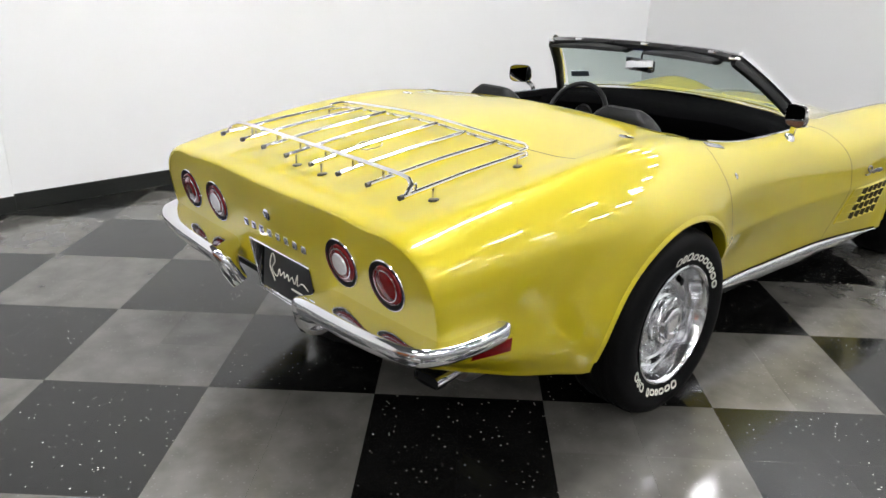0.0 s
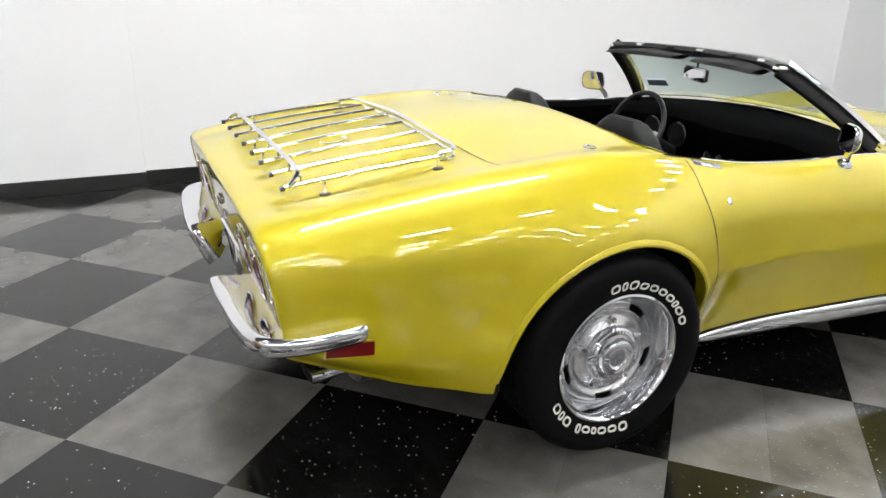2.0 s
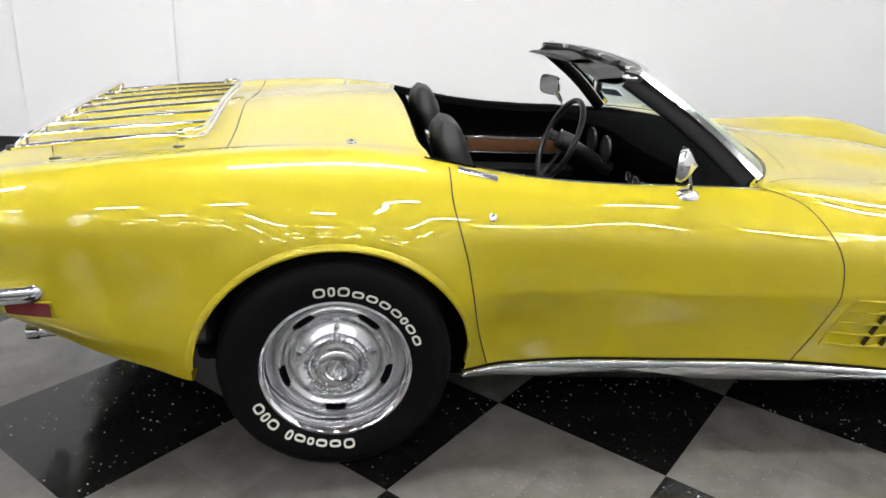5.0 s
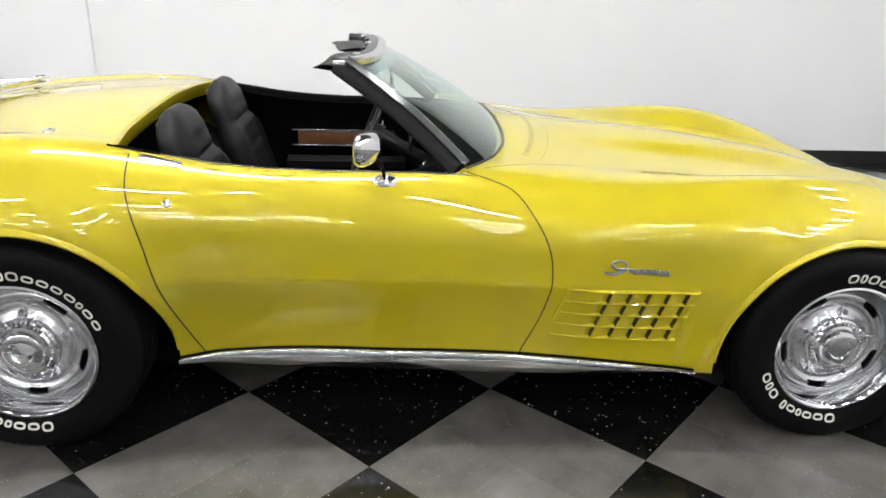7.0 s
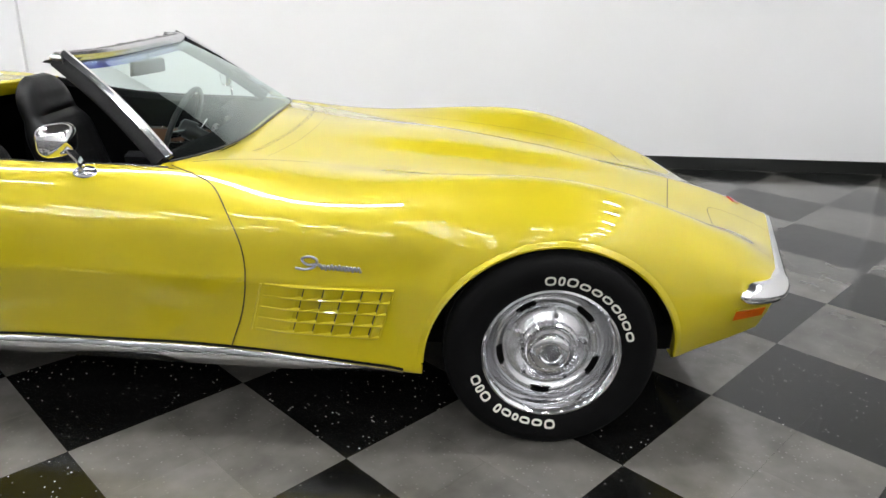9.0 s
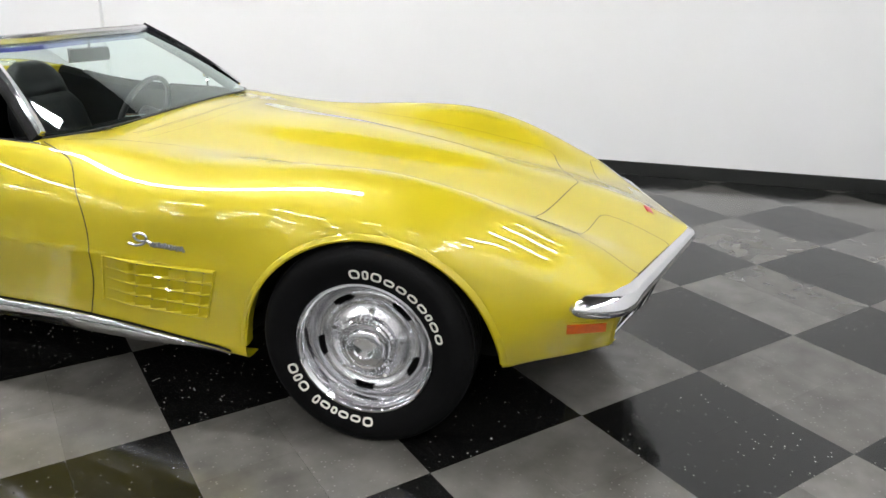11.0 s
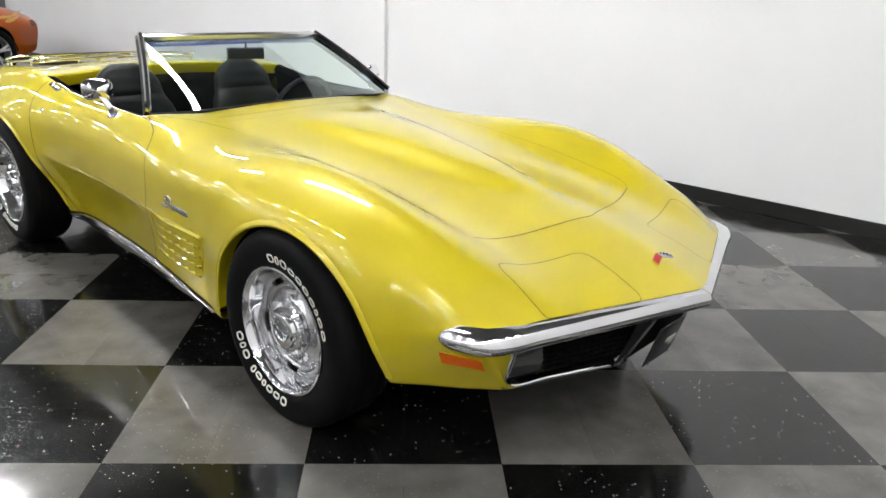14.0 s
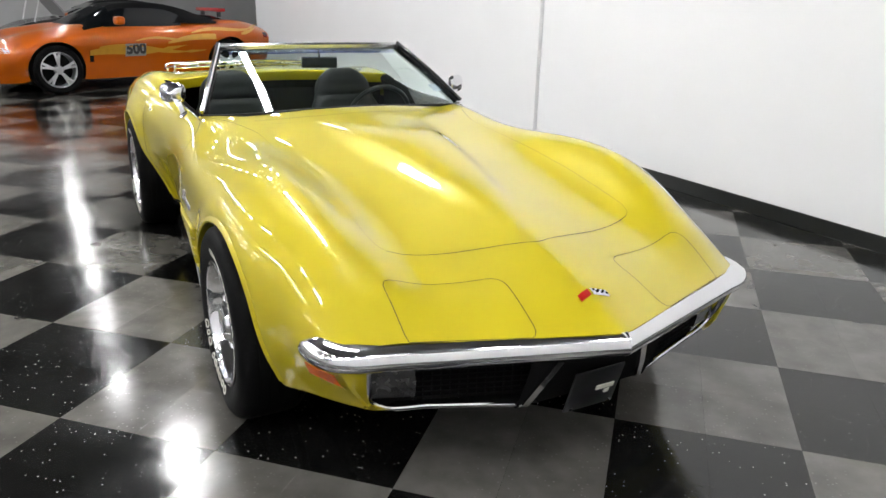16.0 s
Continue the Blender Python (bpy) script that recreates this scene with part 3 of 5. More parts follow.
def tail_x(z):
    return -1.0275 + 0.17 * max(0.0, .785 - z)


def tail_panel():
    cut = section(-1.03)
    n2 = COUNTS[0] + COUNTS[1]
    crown = lambda y: float(np.interp(abs(y), [p[1] for p in cut[:n2 + 5]], [p[2] for p in cut[:n2 + 5]]))
    low = cut[n2 + 4:]
    side = lambda z: float(np.interp(z, [p[2] for p in low][::-1], [p[1] for p in low][::-1]))
    def across(z):
        w = side(z)
        inner = [PLATE_HALF * k / 4 for k in range(-4, 5)]
        outer = [PLATE_HALF + (w - PLATE_HALF) * k / 11 for k in range(1, 12)]
        return [-y for y in outer[::-1]] + inner + outer
    bm = bmesh.new()
    rows = []
    for j in range(12):
        row = []
        for i, y0 in enumerate(across(PLATE_TOP)):
            zt = crown(low[0][1] * y0 / side(PLATE_TOP))
            z = PLATE_TOP + (zt - PLATE_TOP) * j / 11
            row.append((tail_x(z), across(z)[i], z))
        rows.append(row)
    grid(rows, bm=bm)
    for lo, hi in ((0, 12), (19, 31)):
        grid([[(tail_x(z), across(z)[i], z) for i in range(lo, hi)] for z in (.46, .50, .535, PLATE_TOP)], bm=bm)
    bmesh.ops.remove_doubles(bm, verts=bm.verts, dist=.0004)
    bmesh.ops.recalc_face_normals(bm, faces=bm.faces)
    return part("tail_panel", bm, PAINT, car)


tail_panel()
# underside
part("underbody", box(-0.45, 3.0, -0.55, 0.55, 0.17, 0.30, 0.03), DARK, car)
# air dam and floor pan are plain boxes added to deepen the shade below
part("air_dam", box(2.95, 3.10, -.48, .48, .215, .32, .02), DARK, car)
part("floor_pan", box(.46, 2.00, -.65, .65, .200, .255, .01), DARK, car)
for ax, s in ((-0.02, -1), (-0.02, 1), (2.495, -1), (2.495, 1)):
    bm = bmesh.new()
    rows = []
    for k in range(25):
        a = math.radians(6 + 168 * k / 24)
        rows.append([(ax + 0.43 * math.cos(a), s * y, 0.30 + 0.43 * math.sin(a)) for y in (0.80, 0.55)])
    grid(rows, bm=bm)
    vs = [bm.verts.new((ax + 0.43 * math.cos(math.radians(a)), s * 0.55, 0.30 + 0.43 * math.sin(math.radians(a)))) for a in range(-10, 191, 10)]
    bm.faces.new(vs)
    part("wheel_well", bm, DARK, car)


# arch lips
for ax, az, ar in (REAR_ARCH, FRONT_ARCH):
    for s in (-1, 1):
        rows = []
        for k in range(81):
            a = math.radians(-12 + 204 * k / 80)
            x, z = ax + ar * math.cos(a), az + ar * math.sin(a)
            if z < SEC["z6"](x) + .022:
                continue
            p = side_point(x, z, s)
            o = side_point(ax + (ar + .016) * math.cos(a), az + (ar + .016) * math.sin(a), s)
            r = Vector((math.cos(a), 0, math.sin(a)))
            out = Vector((0, s, 0))
            rows.append([o - out * .0005, o.lerp(p, .5) + out * .0035, p + out * .005, p - r * .006 + out * .002, p - r * .006 - out * .012, p - out * .05])
        part("arch_lip", grid(rows), PAINT, car)


# ---- wheels ----
def wheel(name):
    w = holder(name, car)
    tyre = [(.212, -.098), (.222, -.105), (.240, -.111), (.262, -.1155), (.285, -.116), (.305, -.112), (.322, -.100), (.331, -.086), (.335, -.06), (.336, 0), (.335, .06), (.331, .086), (.315, .105), (.285, .115), (.25, .105), (.213, .085)]
    t = part("tyre", lathe([(r, v) for r, v in tyre], 80), RUBBER, w)
    bm = bmesh.new()
    for v in (-.062, -.031, .0, .031, .062):
        lathe([(.3375, v - .004), (.3325, v - .003), (.3325, v + .003), (.3375, v + .004)], 80, bm=bm)
    part("tread_groove", bm, DARK, t)
    bm = bmesh.new()
    for k in range(90):
        a = 2 * math.pi * k / 90
        for v0, v1, sh in ((-.100, -.066, .02), (.066, .100, -.02)):
            rows = []
            for q, v in enumerate((v0, v1)):
                r = .3365 if abs(v) < .08 else .3245
                rows.append([((r + d) * math.cos(a + sh * q + e), v, (r + d) * math.sin(a + sh * q + e)) for d, e in ((.0, -.006), (.0, .006))])
            grid(rows, bm=bm)
    tagged(part("tread_sipe", bm, DARK, t, smooth=False), kind="stuff")
    # raised white marks round the sidewall where it carries its lettering: plain rings
    def side_y(r):
        return float(np.interp(r, (.212, .222, .240, .262, .285), (-.098, -.105, -.111, -.1155, -.116)))

    def loop(bm, a, half, rc, tall, th):
        rows = []
        n = 18
        for q in range(n + 1):
            u = 2 * math.pi * q / n
            cu, su = (math.copysign(abs(f(u)) ** .75, f(u)) for f in (math.cos, math.sin))
            row = []
            for inset, o in ((.0, .0), (.0, .0018), (th, .0018), (th, .0)):
                r = rc + (tall / 2 - inset) * su
                b = math.radians(a) + (half - inset) * cu / rc
                row.append((r * math.cos(b), side_y(r) - o, r * math.sin(b)))
            rows.append(row)
        grid(rows, bm=bm)

    def marks(start, widths, step, tall):
        at = start
        for share, small in widths:
            wide = (share or .6) * step
            r0, r1 = .2325, .2325 + tall * (.76 if small else 1.0)
            if share:
                bm = bmesh.new()
                loop(bm, at - wide / 2, math.radians(wide * .41) * .245, (r0 + r1) / 2, r1 - r0, .0058)
                part("sidewall_mark", bm, LETTER, t)
            at -= wide
    marks(106, [(.62 if k in (1, 7) else 1.0, k > 2) for k in range(10)], 9.5, .031)
    marks(-76, [(0 if k == 6 else .62 if k in (3, 5, 8) else 1.0, 0 < k < 5) for k in range(10)], 9.5, .030)
    part("rim", lathe([(.209, -.096), (.216, -.102), (.2165, -.108), (.210, -.110), (.203, -.104), (.198, -.090), (.192, -.066), (.186, -.048), (.180, -.036), (.177, .02), (.19, .09)], 96), CHROME, w, "polished trim ring and rim")
    bm = bmesh.new()
    prof = [(.184, -.026), (.179, -.041), (.173, -.049), (.167, -.052), (.160, -.0525), (.152, -.0515), (.146, -.0485), (.140, -.0440), (.132, -.0415), (.122, -.0425), (.110, -.048), (.100, -.054), (.094, -.058)]
    segs = 150
    rows = []
    for k in range(segs):
        a = 2 * math.pi * k / segs
        rows.append([(r * math.cos(a), yy, r * math.sin(a)) for r, yy in prof])
    grid(rows, closed_u=True, bm=bm)
    kill = []
    for f in bm.faces:
        c = f.calc_center_median()
        r, a = math.hypot(c.x, c.z), (math.degrees(math.atan2(c.z, c.x)) - 18) % 72
        if .146 < r < .167 and 24 < a < 48:
            kill.append(f)
    bmesh.ops.delete(bm, geom=kill, context="FACES")
    r = bmesh.ops.extrude_edge_only(bm, edges=[e for e in bm.edges if e.is_boundary and .143 < math.hypot(*e.verts[0].co.xz) < .170 and .143 < math.hypot(*e.verts[1].co.xz) < .170])
    bmesh.ops.translate(bm, vec=(0, .016, 0), verts=[v for v in r["geom"] if isinstance(v, bmesh.types.BMVert)])
    part("wheel_disc", bm, STEEL, w, "silver slotted wheel disc")
    part("brake_drum", lathe([(0.0, -.015), (.176, -.015), (.176, .05)], 40), DARK, w)
    cap = part("hub_cap", lathe([(.094, -.060), (.092, -.075), (.085, -.080), (.079, -.079), (.074, -.086), (.066, -.088), (.063, -.085), (.058, -.098), (.052, -.102), (.034, -.103), (.030, -.100), (.012, -.1005), (0, -.1005)], 48), CHROME, w, "stepped chrome centre cap")
    bm = bmesh.new()
    for k in range(40):
        a = 2 * math.pi * k / 40
        rot = Matrix.Rotation(a, 3, "Y")
        for (u0, u1, v0, v1) in ((-.0022, .0022, .076, .092),):
            vs = [bm.verts.new(rot @ Vector(p)) for p in ((u0, -.079, v0), (u1, -.079, v0), (u1, -.075, v1), (u0, -.075, v1), (0, -.085, v0), (0, -.081, v1))]
            bm.faces.new((vs[0], vs[4], vs[5], vs[3]))
            bm.faces.new((vs[4], vs[1], vs[2], vs[5]))
            bm.faces.new((vs[3], vs[5], vs[2]))
            bm.faces.new((vs[0], vs[1], vs[4]))
    part("cap_rib", bm, CHROME, cap, smooth=False)
    for k in range(5):
        a = math.radians(72 * k + 18)
        part("lug_nut", lathe([(0, -.070), (.007, -.070), (.010, -.065), (.010, -.045)], 8, (.113 * math.cos(a), 0, .113 * math.sin(a))), CHROME, w)
    return w


w1 = wheel("wheel")
w1.matrix_basis = pose(.004, -.787, .332)
for m in (pose(2.497, -.787, .332, 0, 6, 0), pose(.004, .787, .332, 0, 40, 180), pose(2.497, .787, .332, 0, 100, 180)):
    copy_thing(w1, m)

# ---- bumpers ----
SILL_TOP = hermite([(.40, .230), (.56, .248), (.70, .262), (1.05, .269), (1.44, .277), (1.72, .268), (2.04, .246)])
SILL_LOW = hermite([(.40, .196), (.72, .191), (1.05, .192), (1.44, .199), (1.72, .210), (2.04, .232)])
BLADE = [(-.122, .026), (-.050, .029), (-.018, .029), (-.005, .026), (.001, .018), (.003, .002), (.002, -.012), (-.003, -.024), (-.013, -.031), (-.055, -.033), (-.085, -.022)]
FBLADE = [(-.085, .037), (-.030, .035), (-.006, .0235), (.004, .004), (.003, -.010), (-.004, -.022), (-.016, -.029), (-.085, -.027)]
for s in (-1, 1):
    rear = smooth_path([(-.772, .826, .550), (-.787, .838, .547), (-.85, .844, .541), (-.93, .836, .534), (-1.0, .814, .529), (-1.048, .780, .525), (-1.074, .730, .522), (-1.088, .655, .520), (-1.100, .5, .516), (-1.106, .33, .514), (-1.102, .268, .506), (-1.082, .228, .482), (-1.055, .208, .44), (-1.033, .200, .405)], 6)
    pth = [Vector((p.x, p.y * s, p.z)) for p in rear]
    bm = sweep(pth, [(a * s, b) for a, b in BLADE], scale=lambda u: (.84 + .16 * bump01(.22, .45, u)) * (1.0 - .6 * max(0, (.05 - u) / .05) ** 2))
    bmesh.ops.recalc_face_normals(bm, faces=bm.faces)
    part("rear_bumper", bm, CHROME, car, "chrome rear bumper half", angle=60)
    frontp = smooth_path([(3.092, .790, .501), (3.105, .800, .501), (3.15, .800, .501), (3.20, .786, .501), (3.246, .757, .501), (3.278, .712, .502), (3.312, .61, .503)], 6) + [Vector((3.512 - .328 * y, y, .506 - .004 * y / .6)) for y in (.5, .4, .3, .2, .1, .03, 0)]
    pth = [Vector((p.x, p.y * s, p.z)) for p in frontp]
    bm = sweep(pth, [(-a * s, b) for a, b in FBLADE], scale=lambda u: .52 + .48 * bump01(.02, .30, u) - .25 * max(0, (.03 - u) / .03) ** 2)
    bmesh.ops.recalc_face_normals(bm, faces=bm.faces)
    part("front_bumper", bm, CHROME, car, "chrome front bumper half", angle=60)
    # bright sill moulding under the door
    rows, gap_rows = [], []
    for k in range(61):
        x = .402 + 1.638 * k / 60
        zt, zb = SILL_TOP(x), SILL_LOW(x)
        yb = abs(side_point(x, zt + .006, s).y)
        rows.append([(x, s * (yb - .02), zt - .001), (x, s * (yb + .006), zt - .002), (x, s * (yb + .011), zt - .007), (x, s * (yb + .010), zt * .55 + zb * .45), (x, s * (yb + .002), zb + .009), (x, s * (yb - .010), zb), (x, s * (yb - .07), zb - .002)])
        gap_rows.append([side_point(x, zt + d, s) + Vector((0, s * .003, 0)) for d in (-.004, .0075)])
    part("sill_trim", grid(rows), SILL, car, "brushed bright sill moulding", angle=50)
    part("sill_gap", grid(gap_rows), DARK, car, smooth=False)
    # side marker lamps
    def marker(x0, x1, z0, z1, material, label):
        rows = []
        for x in np.linspace(x0, x1, 5):
            rows.append([side_point(x, z, s) + Vector((0, s * o, 0)) for z, o in ((z0, -.004), (z0 + .003, .008), (z1 - .003, .008), (z1, -.004))])
        lens = part("side_marker", grid(rows), material, car, label)
        rows = []
        for x in np.linspace(x0 - .005, x1 + .005, 5):
            rows.append([side_point(x, z, s) + Vector((0, s * o, 0)) for z, o in ((z0 - .005, .001), (z0 - .004, .005), (z1 + .004, .005), (z1 + .005, .001))])
        part("marker_frame", grid(rows), PAINT, lens)
    marker(-.885, -.760, .468, .514, RED_LENS, "red side marker lamp")
    marker(3.091, 3.205, .404, .446, AMBER, "amber side marker lamp")

# ---- tail lamps ----
def turned(profile, segs=40):
    bm = lathe(profile, segs)
    bmesh.ops.rotate(bm, cent=(0, 0, 0), matrix=Matrix.Rotation(math.radians(-90), 3, "Z"), verts=bm.verts)
    return bm


for y in (-.583, -.378, .378, .583):
    lamp = holder("tail_lamp", car, pose(tail_x(.655) - .001, y * 1.012, .655, 0, -9.7, 0))
    inner = abs(y) < .45
    part("bezel", turned([(.0755, .002), (.076, -.003), (.0745, -.0055), (.0728, -.005), (.072, -.001)]), CHROME, lamp)
    part("surround", turned([(.0735, -.0015), (.062, -.0012), (.048, -.0012)]), DARK, lamp)
    part("lens", turned([(.060, -.001), (.057, -.005), (.050, -.007), (.044, -.006), (.040, -.008), (.02, -.012), (0, -.013)]), RED_LENS, lamp)
    part("ring", turned([(.047, -.004), (.0465, -.0085), (.0445, -.0085), (.044, -.004)]), CHROME, lamp)
    if inner:
        part("reversing_lens", turned([(.035, -.008), (.031, -.013), (.012, -.0165), (0, -.017)]), CLEAR_LENS, lamp, "clear reversing lens")

# badge letters on the tail as plain bright bars, and the lock emblem
for k in range(8):
    y = .185 - .356 * k / 7
    part("badge_bar", box(tail_x(.63) - .003, tail_x(.63) + .01, y - .014, y + .014, .617, .644, .003), CHROME, car)
part("lock_emblem", turned([(.021, .004), (.021, -.006), (.014, -.010), (0, -.010)], 20), CHROME, car).matrix_basis = pose(tail_x(.70), .015, .700, 0, -9.7, 0)

# number plate in its recess, with a bright surround
back = lambda z: -.948 - .10 * (.56 - z)
P = PLATE_HALF - .002
rows = [[(tail_x(PLATE_TOP), P * k, PLATE_TOP - .002), (back(.56), P * k, PLATE_TOP - .004)] for k in (-1, 1)]
part("recess_top", grid(rows), DARK, car, smooth=False)
for s in (-1, 1):
    part("recess_side", grid([[(tail_x(z), s * P, z), (back(z), s * (P - .003), z)] for z in (PLATE_LOW, .45, .51, PLATE_TOP - .002)]), STEEL, car, smooth=False)
part("recess_back", grid([[(back(z) + .004, P * k, z) for k in (-1, 0, 1)] for z in (PLATE_LOW, PLATE_TOP)]), DARK, car, smooth=False)
rim = [(-P, PLATE_TOP), (P, PLATE_TOP), (P, PLATE_LOW), (-P, PLATE_LOW)]
for (y0, z0), (y1, z1) in zip(rim, rim[1:] + rim[:1]):
    part("plate_surround", tube([(tail_x(z0) - .001, y0, z0), (tail_x((z0 + z1) / 2) - .001, (y0 + y1) / 2, (z0 + z1) / 2), (tail_x(z1) - .001, y1, z1)], .0045, 8, up=(1, 0, 0)), CHROME, car, "chrome number plate surround")
part("surround_lip", box(tail_x(PLATE_LOW) - .004, back(PLATE_LOW), -P, P, PLATE_LOW - .010, PLATE_LOW, .003), CHROME, car)
plate = holder("number_plate", car, pose(back(.475) - .004, 0, .478, 0, 5.7, 0))
part("plate_sheet", box(-.002, .002, -.155, .155, -.078, .078, .0015), BLACK_TRIM, plate, "black dealer plate")
part("script_stroke", tube(smooth_path([(-.004, y, z) for y, z in ((.075, -.040), (.112, .010), (.095, .052), (.080, .030), (.098, -.002), (.062, -.020), (.050, .008), (.040, -.012), (.022, .006), (.014, -.012), (-.002, .006), (-.012, -.014), (-.030, .004), (-.046, -.014), (-.062, .022), (-.066, -.014), (-.090, .000), (-.130, -.012))], 6), .0022, 6), LETTER, plate, "silver script strokes")
part("plate_bar", box(-.0045, -.002, -.120, -.030, -.040, -.034), LETTER, plate)

# lower rear valance, silencers and tail pipes
for s in (-1, 1):
    rows = []
    for k in range(9):
        y = s * (PLATE_HALF + (.70 - PLATE_HALF) * k / 8)
        rows.append([(-.975, y, .50), (-.965, y, .46), (-.94, y * .97, .425), (-.90, y * .95, .41)])
    part("rear_valance", grid(rows), PAINT, car)
part("spare_wheel_tub", lathe([(0, -.045), (.24, -.045), (.30, -.03), (.325, .0), (.33, .07), (.33, .15)], 40), DARK, car, "dark spare wheel carrier").matrix_basis = pose(-.56, 0, .262) @ Matrix.Rotation(math.radians(90), 4, "X")
part("fuel_tank", box(-.90, -.60, -.50, .50, .36, .48, .02), DARK, car)
part("rear_floor", box(-.86, -.42, -.66, .66, .40, .47, .01), DARK, car)
for s in (-1, 1):
    bm = lathe([(0, -.26), (.07, -.26), (.085, -.245), (.085, .245), (.07, .26), (0, .26)], 24)
    bmesh.ops.rotate(bm, cent=(0, 0, 0), matrix=Matrix.Rotation(math.radians(90), 3, "Z"), verts=bm.verts)
    bmesh.ops.scale(bm, vec=(.75, 1.0, .62), verts=bm.verts)
    part("silencer", bm, EXHAUST, car, "grey exhaust silencer").matrix_basis = pose(-.57, s * .60, .335)
    part("tail_pipe", sweep([(-.70, s * .600, .352), (-.80, s * .622, .352), (-.90, s * .632, .346)], [(.048 * math.copysign(abs(math.cos(a)) ** .5, math.cos(a)), .020 * math.copysign(abs(math.sin(a)) ** .5, math.sin(a))) for a in [2 * math.pi * q / 24 for q in range(24)]], caps=False), STEEL, car, "flattened bright tail pipe")
    part("tail_pipe_bore", box(-.893, -.86, s * .632 - .044, s * .632 + .044, .330, .362), DARK, car)

# ---- nose: valance, grilles, plate ----
for s in (-1, 1):
    edge = section(3.504)[COUNTS[0] + COUNTS[1] + COUNTS[2]:-4]
    rows = []
    for x, y, z in edge:
        zz = min(z, .478)
        inner = Vector((3.208 + .36 * (zz - .335), .640 + .12 * (zz - .335), .328 + (zz - .345) * .98))
        rows.append([(x, s * y, zz), (x + .012, s * (y - .012), zz), tuple(Vector((x, s * y, zz)).lerp(Vector((inner.x + .01, s * inner.y, inner.z)), .55)), (inner.x, s * inner.y, inner.z), (inner.x - .05, s * (inner.y - .005), inner.z)])
    part("front_valance", grid(rows), PAINT, car)
    line = lambda y, d=0.0: 3.470 - .34 * y - d
    # grille: dark back, bars and uprights
    gr = holder("grille", car)
    part("grille_back", grid([[(line(y, .075), s * y, z) for z in (.325, .475)] for y in (.64, .45, .18)]), DARK, gr)
    part("grille_side", grid([[(x, s * .655, z) for z in (.352, .47)] for x in (3.225, 3.14)]), DARK, gr, smooth=False)
    for z in (.345, .361, .377, .393, .409, .425, .441):
        part("grille_bar", sweep([(line(y, .052), s * y, z) for y in (.53, .38, .20)], [(-.004, -.002), (.004, -.002), (.004, .002), (-.004, .002)]), DARK, gr, smooth=False)
    for k in range(14):
        y = .52 - .024 * k
        part("grille_upright", box(line(y, .058), line(y, .050), s * y - .0015, s * y + .0015, .335, .45), DARK, gr, smooth=False)
    rows = [[(line(y, .035) + b, s * y, z) for z, b in ((.350, -.02), (.358, .0), (.395, .006), (.440, .0), (.45, -.02))] for y in (.640, .630, .58, .535, .525)]
    part("turn_signal", grid(rows), SIGNAL, gr, "smoky front turn lamp lens")
    # bright surround
    low = smooth_path([(3.256, s * .660, .462), (3.234, s * .652, .40), (3.212, s * .640, .348), (3.210, s * .616, .326), (3.250, s * .48, .314), (3.298, s * .32, .302), (3.330, s * .212, .293)], 6)
    part("grille_trim", tube(low, .0085, 10, up=(1, 0, 0)), CHROME, gr, "bright grille surround")
    part("grille_post", sweep([(3.330, s * .212, .293), (3.362, s * .188, .36), (3.402, s * .150, .455)], [(-.013, -.010), (.013, -.010), (.011, .010), (-.011, .010)], up=(1, 0, 0)), CHROME, gr)
    part("valance_floor", grid([[(line(y, d), s * y, z) for d, z in ((.11, .315), (.055, .322 - .02 * (.66 - y) / .44), (.085, .312))] for y in (.56, .45, .18)]), DARK, gr)
part("nose_panel", grid([[(x, y, z) for x, z in ((3.40, .47), (3.365, .37), (3.33, .285), (3.18, .25))] for y in (-.24, -.1, .1, .24)]), DARK, car)
fp = part("front_plate", box(-.003, .003, -.090, .090, -.078, .078, .003), BLACK_TRIM, car, "black front plate with small pale bars")
fp.matrix_basis = pose(3.386, -.005, .324, 0, 17, 0)
for y0, y1, z0, z1 in ((.005, .070, -.008, .008), (.040, .058, -.028, -.014)):
    part("plate_bar", box(.003, .006, y0, y1, z0, z1), LETTER, fp)
for y in (-.07, .07):
    part("plate_screw", box(.003, .008, y - .006, y + .006, -.072, -.060, .002), CHROME, fp)

# nose emblem: two crossed flags as plain shapes
def nose_at(x, y, lift):
    h, n = on_top(x, y)
    return h + n * (lift if n.z > 0 else -lift)


for y0, y1, material, label in ((-.050, -.006, RED, "red enamel flag"), (.002, .050, CHROME, "bright chequered flag")):
    rows = []
    for k in range(5):
        y = y0 + (y1 - y0) * k / 4
        rows.append([nose_at(3.312 + .014 * (k / 4 if y0 > 0 else 1 - k / 4) + d, y, l) for d, l in ((0, .001), (.002, .005), (.022, .005), (.024, .001))])
    flag = part("flag_emblem", grid(rows), material, car, label)
    if y0 > 0:
        for q in range(6):
            ya, xa = y0 + .006 + .0145 * (q // 2), 3.3175 + .0085 * (q % 2) + .0045 * (q // 2)
            part("flag_check", grid([[nose_at(xa + d, ya + e + .007 * (q % 2), .0058) for d in (0, .0075)] for e in (0, .0068)]), DARK, flag, smooth=False)

# ---- windscreen ----
def ws_base(y):
    return Vector((1.475 - wrap(y, .672, .165), y, 0.886 - .075 * y * y))


def ws_top(y):
    return Vector((1.032 - wrap(y, .49, .100), y - .022, 1.139 - .03 * y * y))


def ws_point(u, v):
    a, b = ws_base(.662 * u), ws_top(.475 * u)
    return a.lerp(b, v) + Vector((.012 * math.sin(math.pi * v), 0, .008 * math.sin(math.pi * v)))


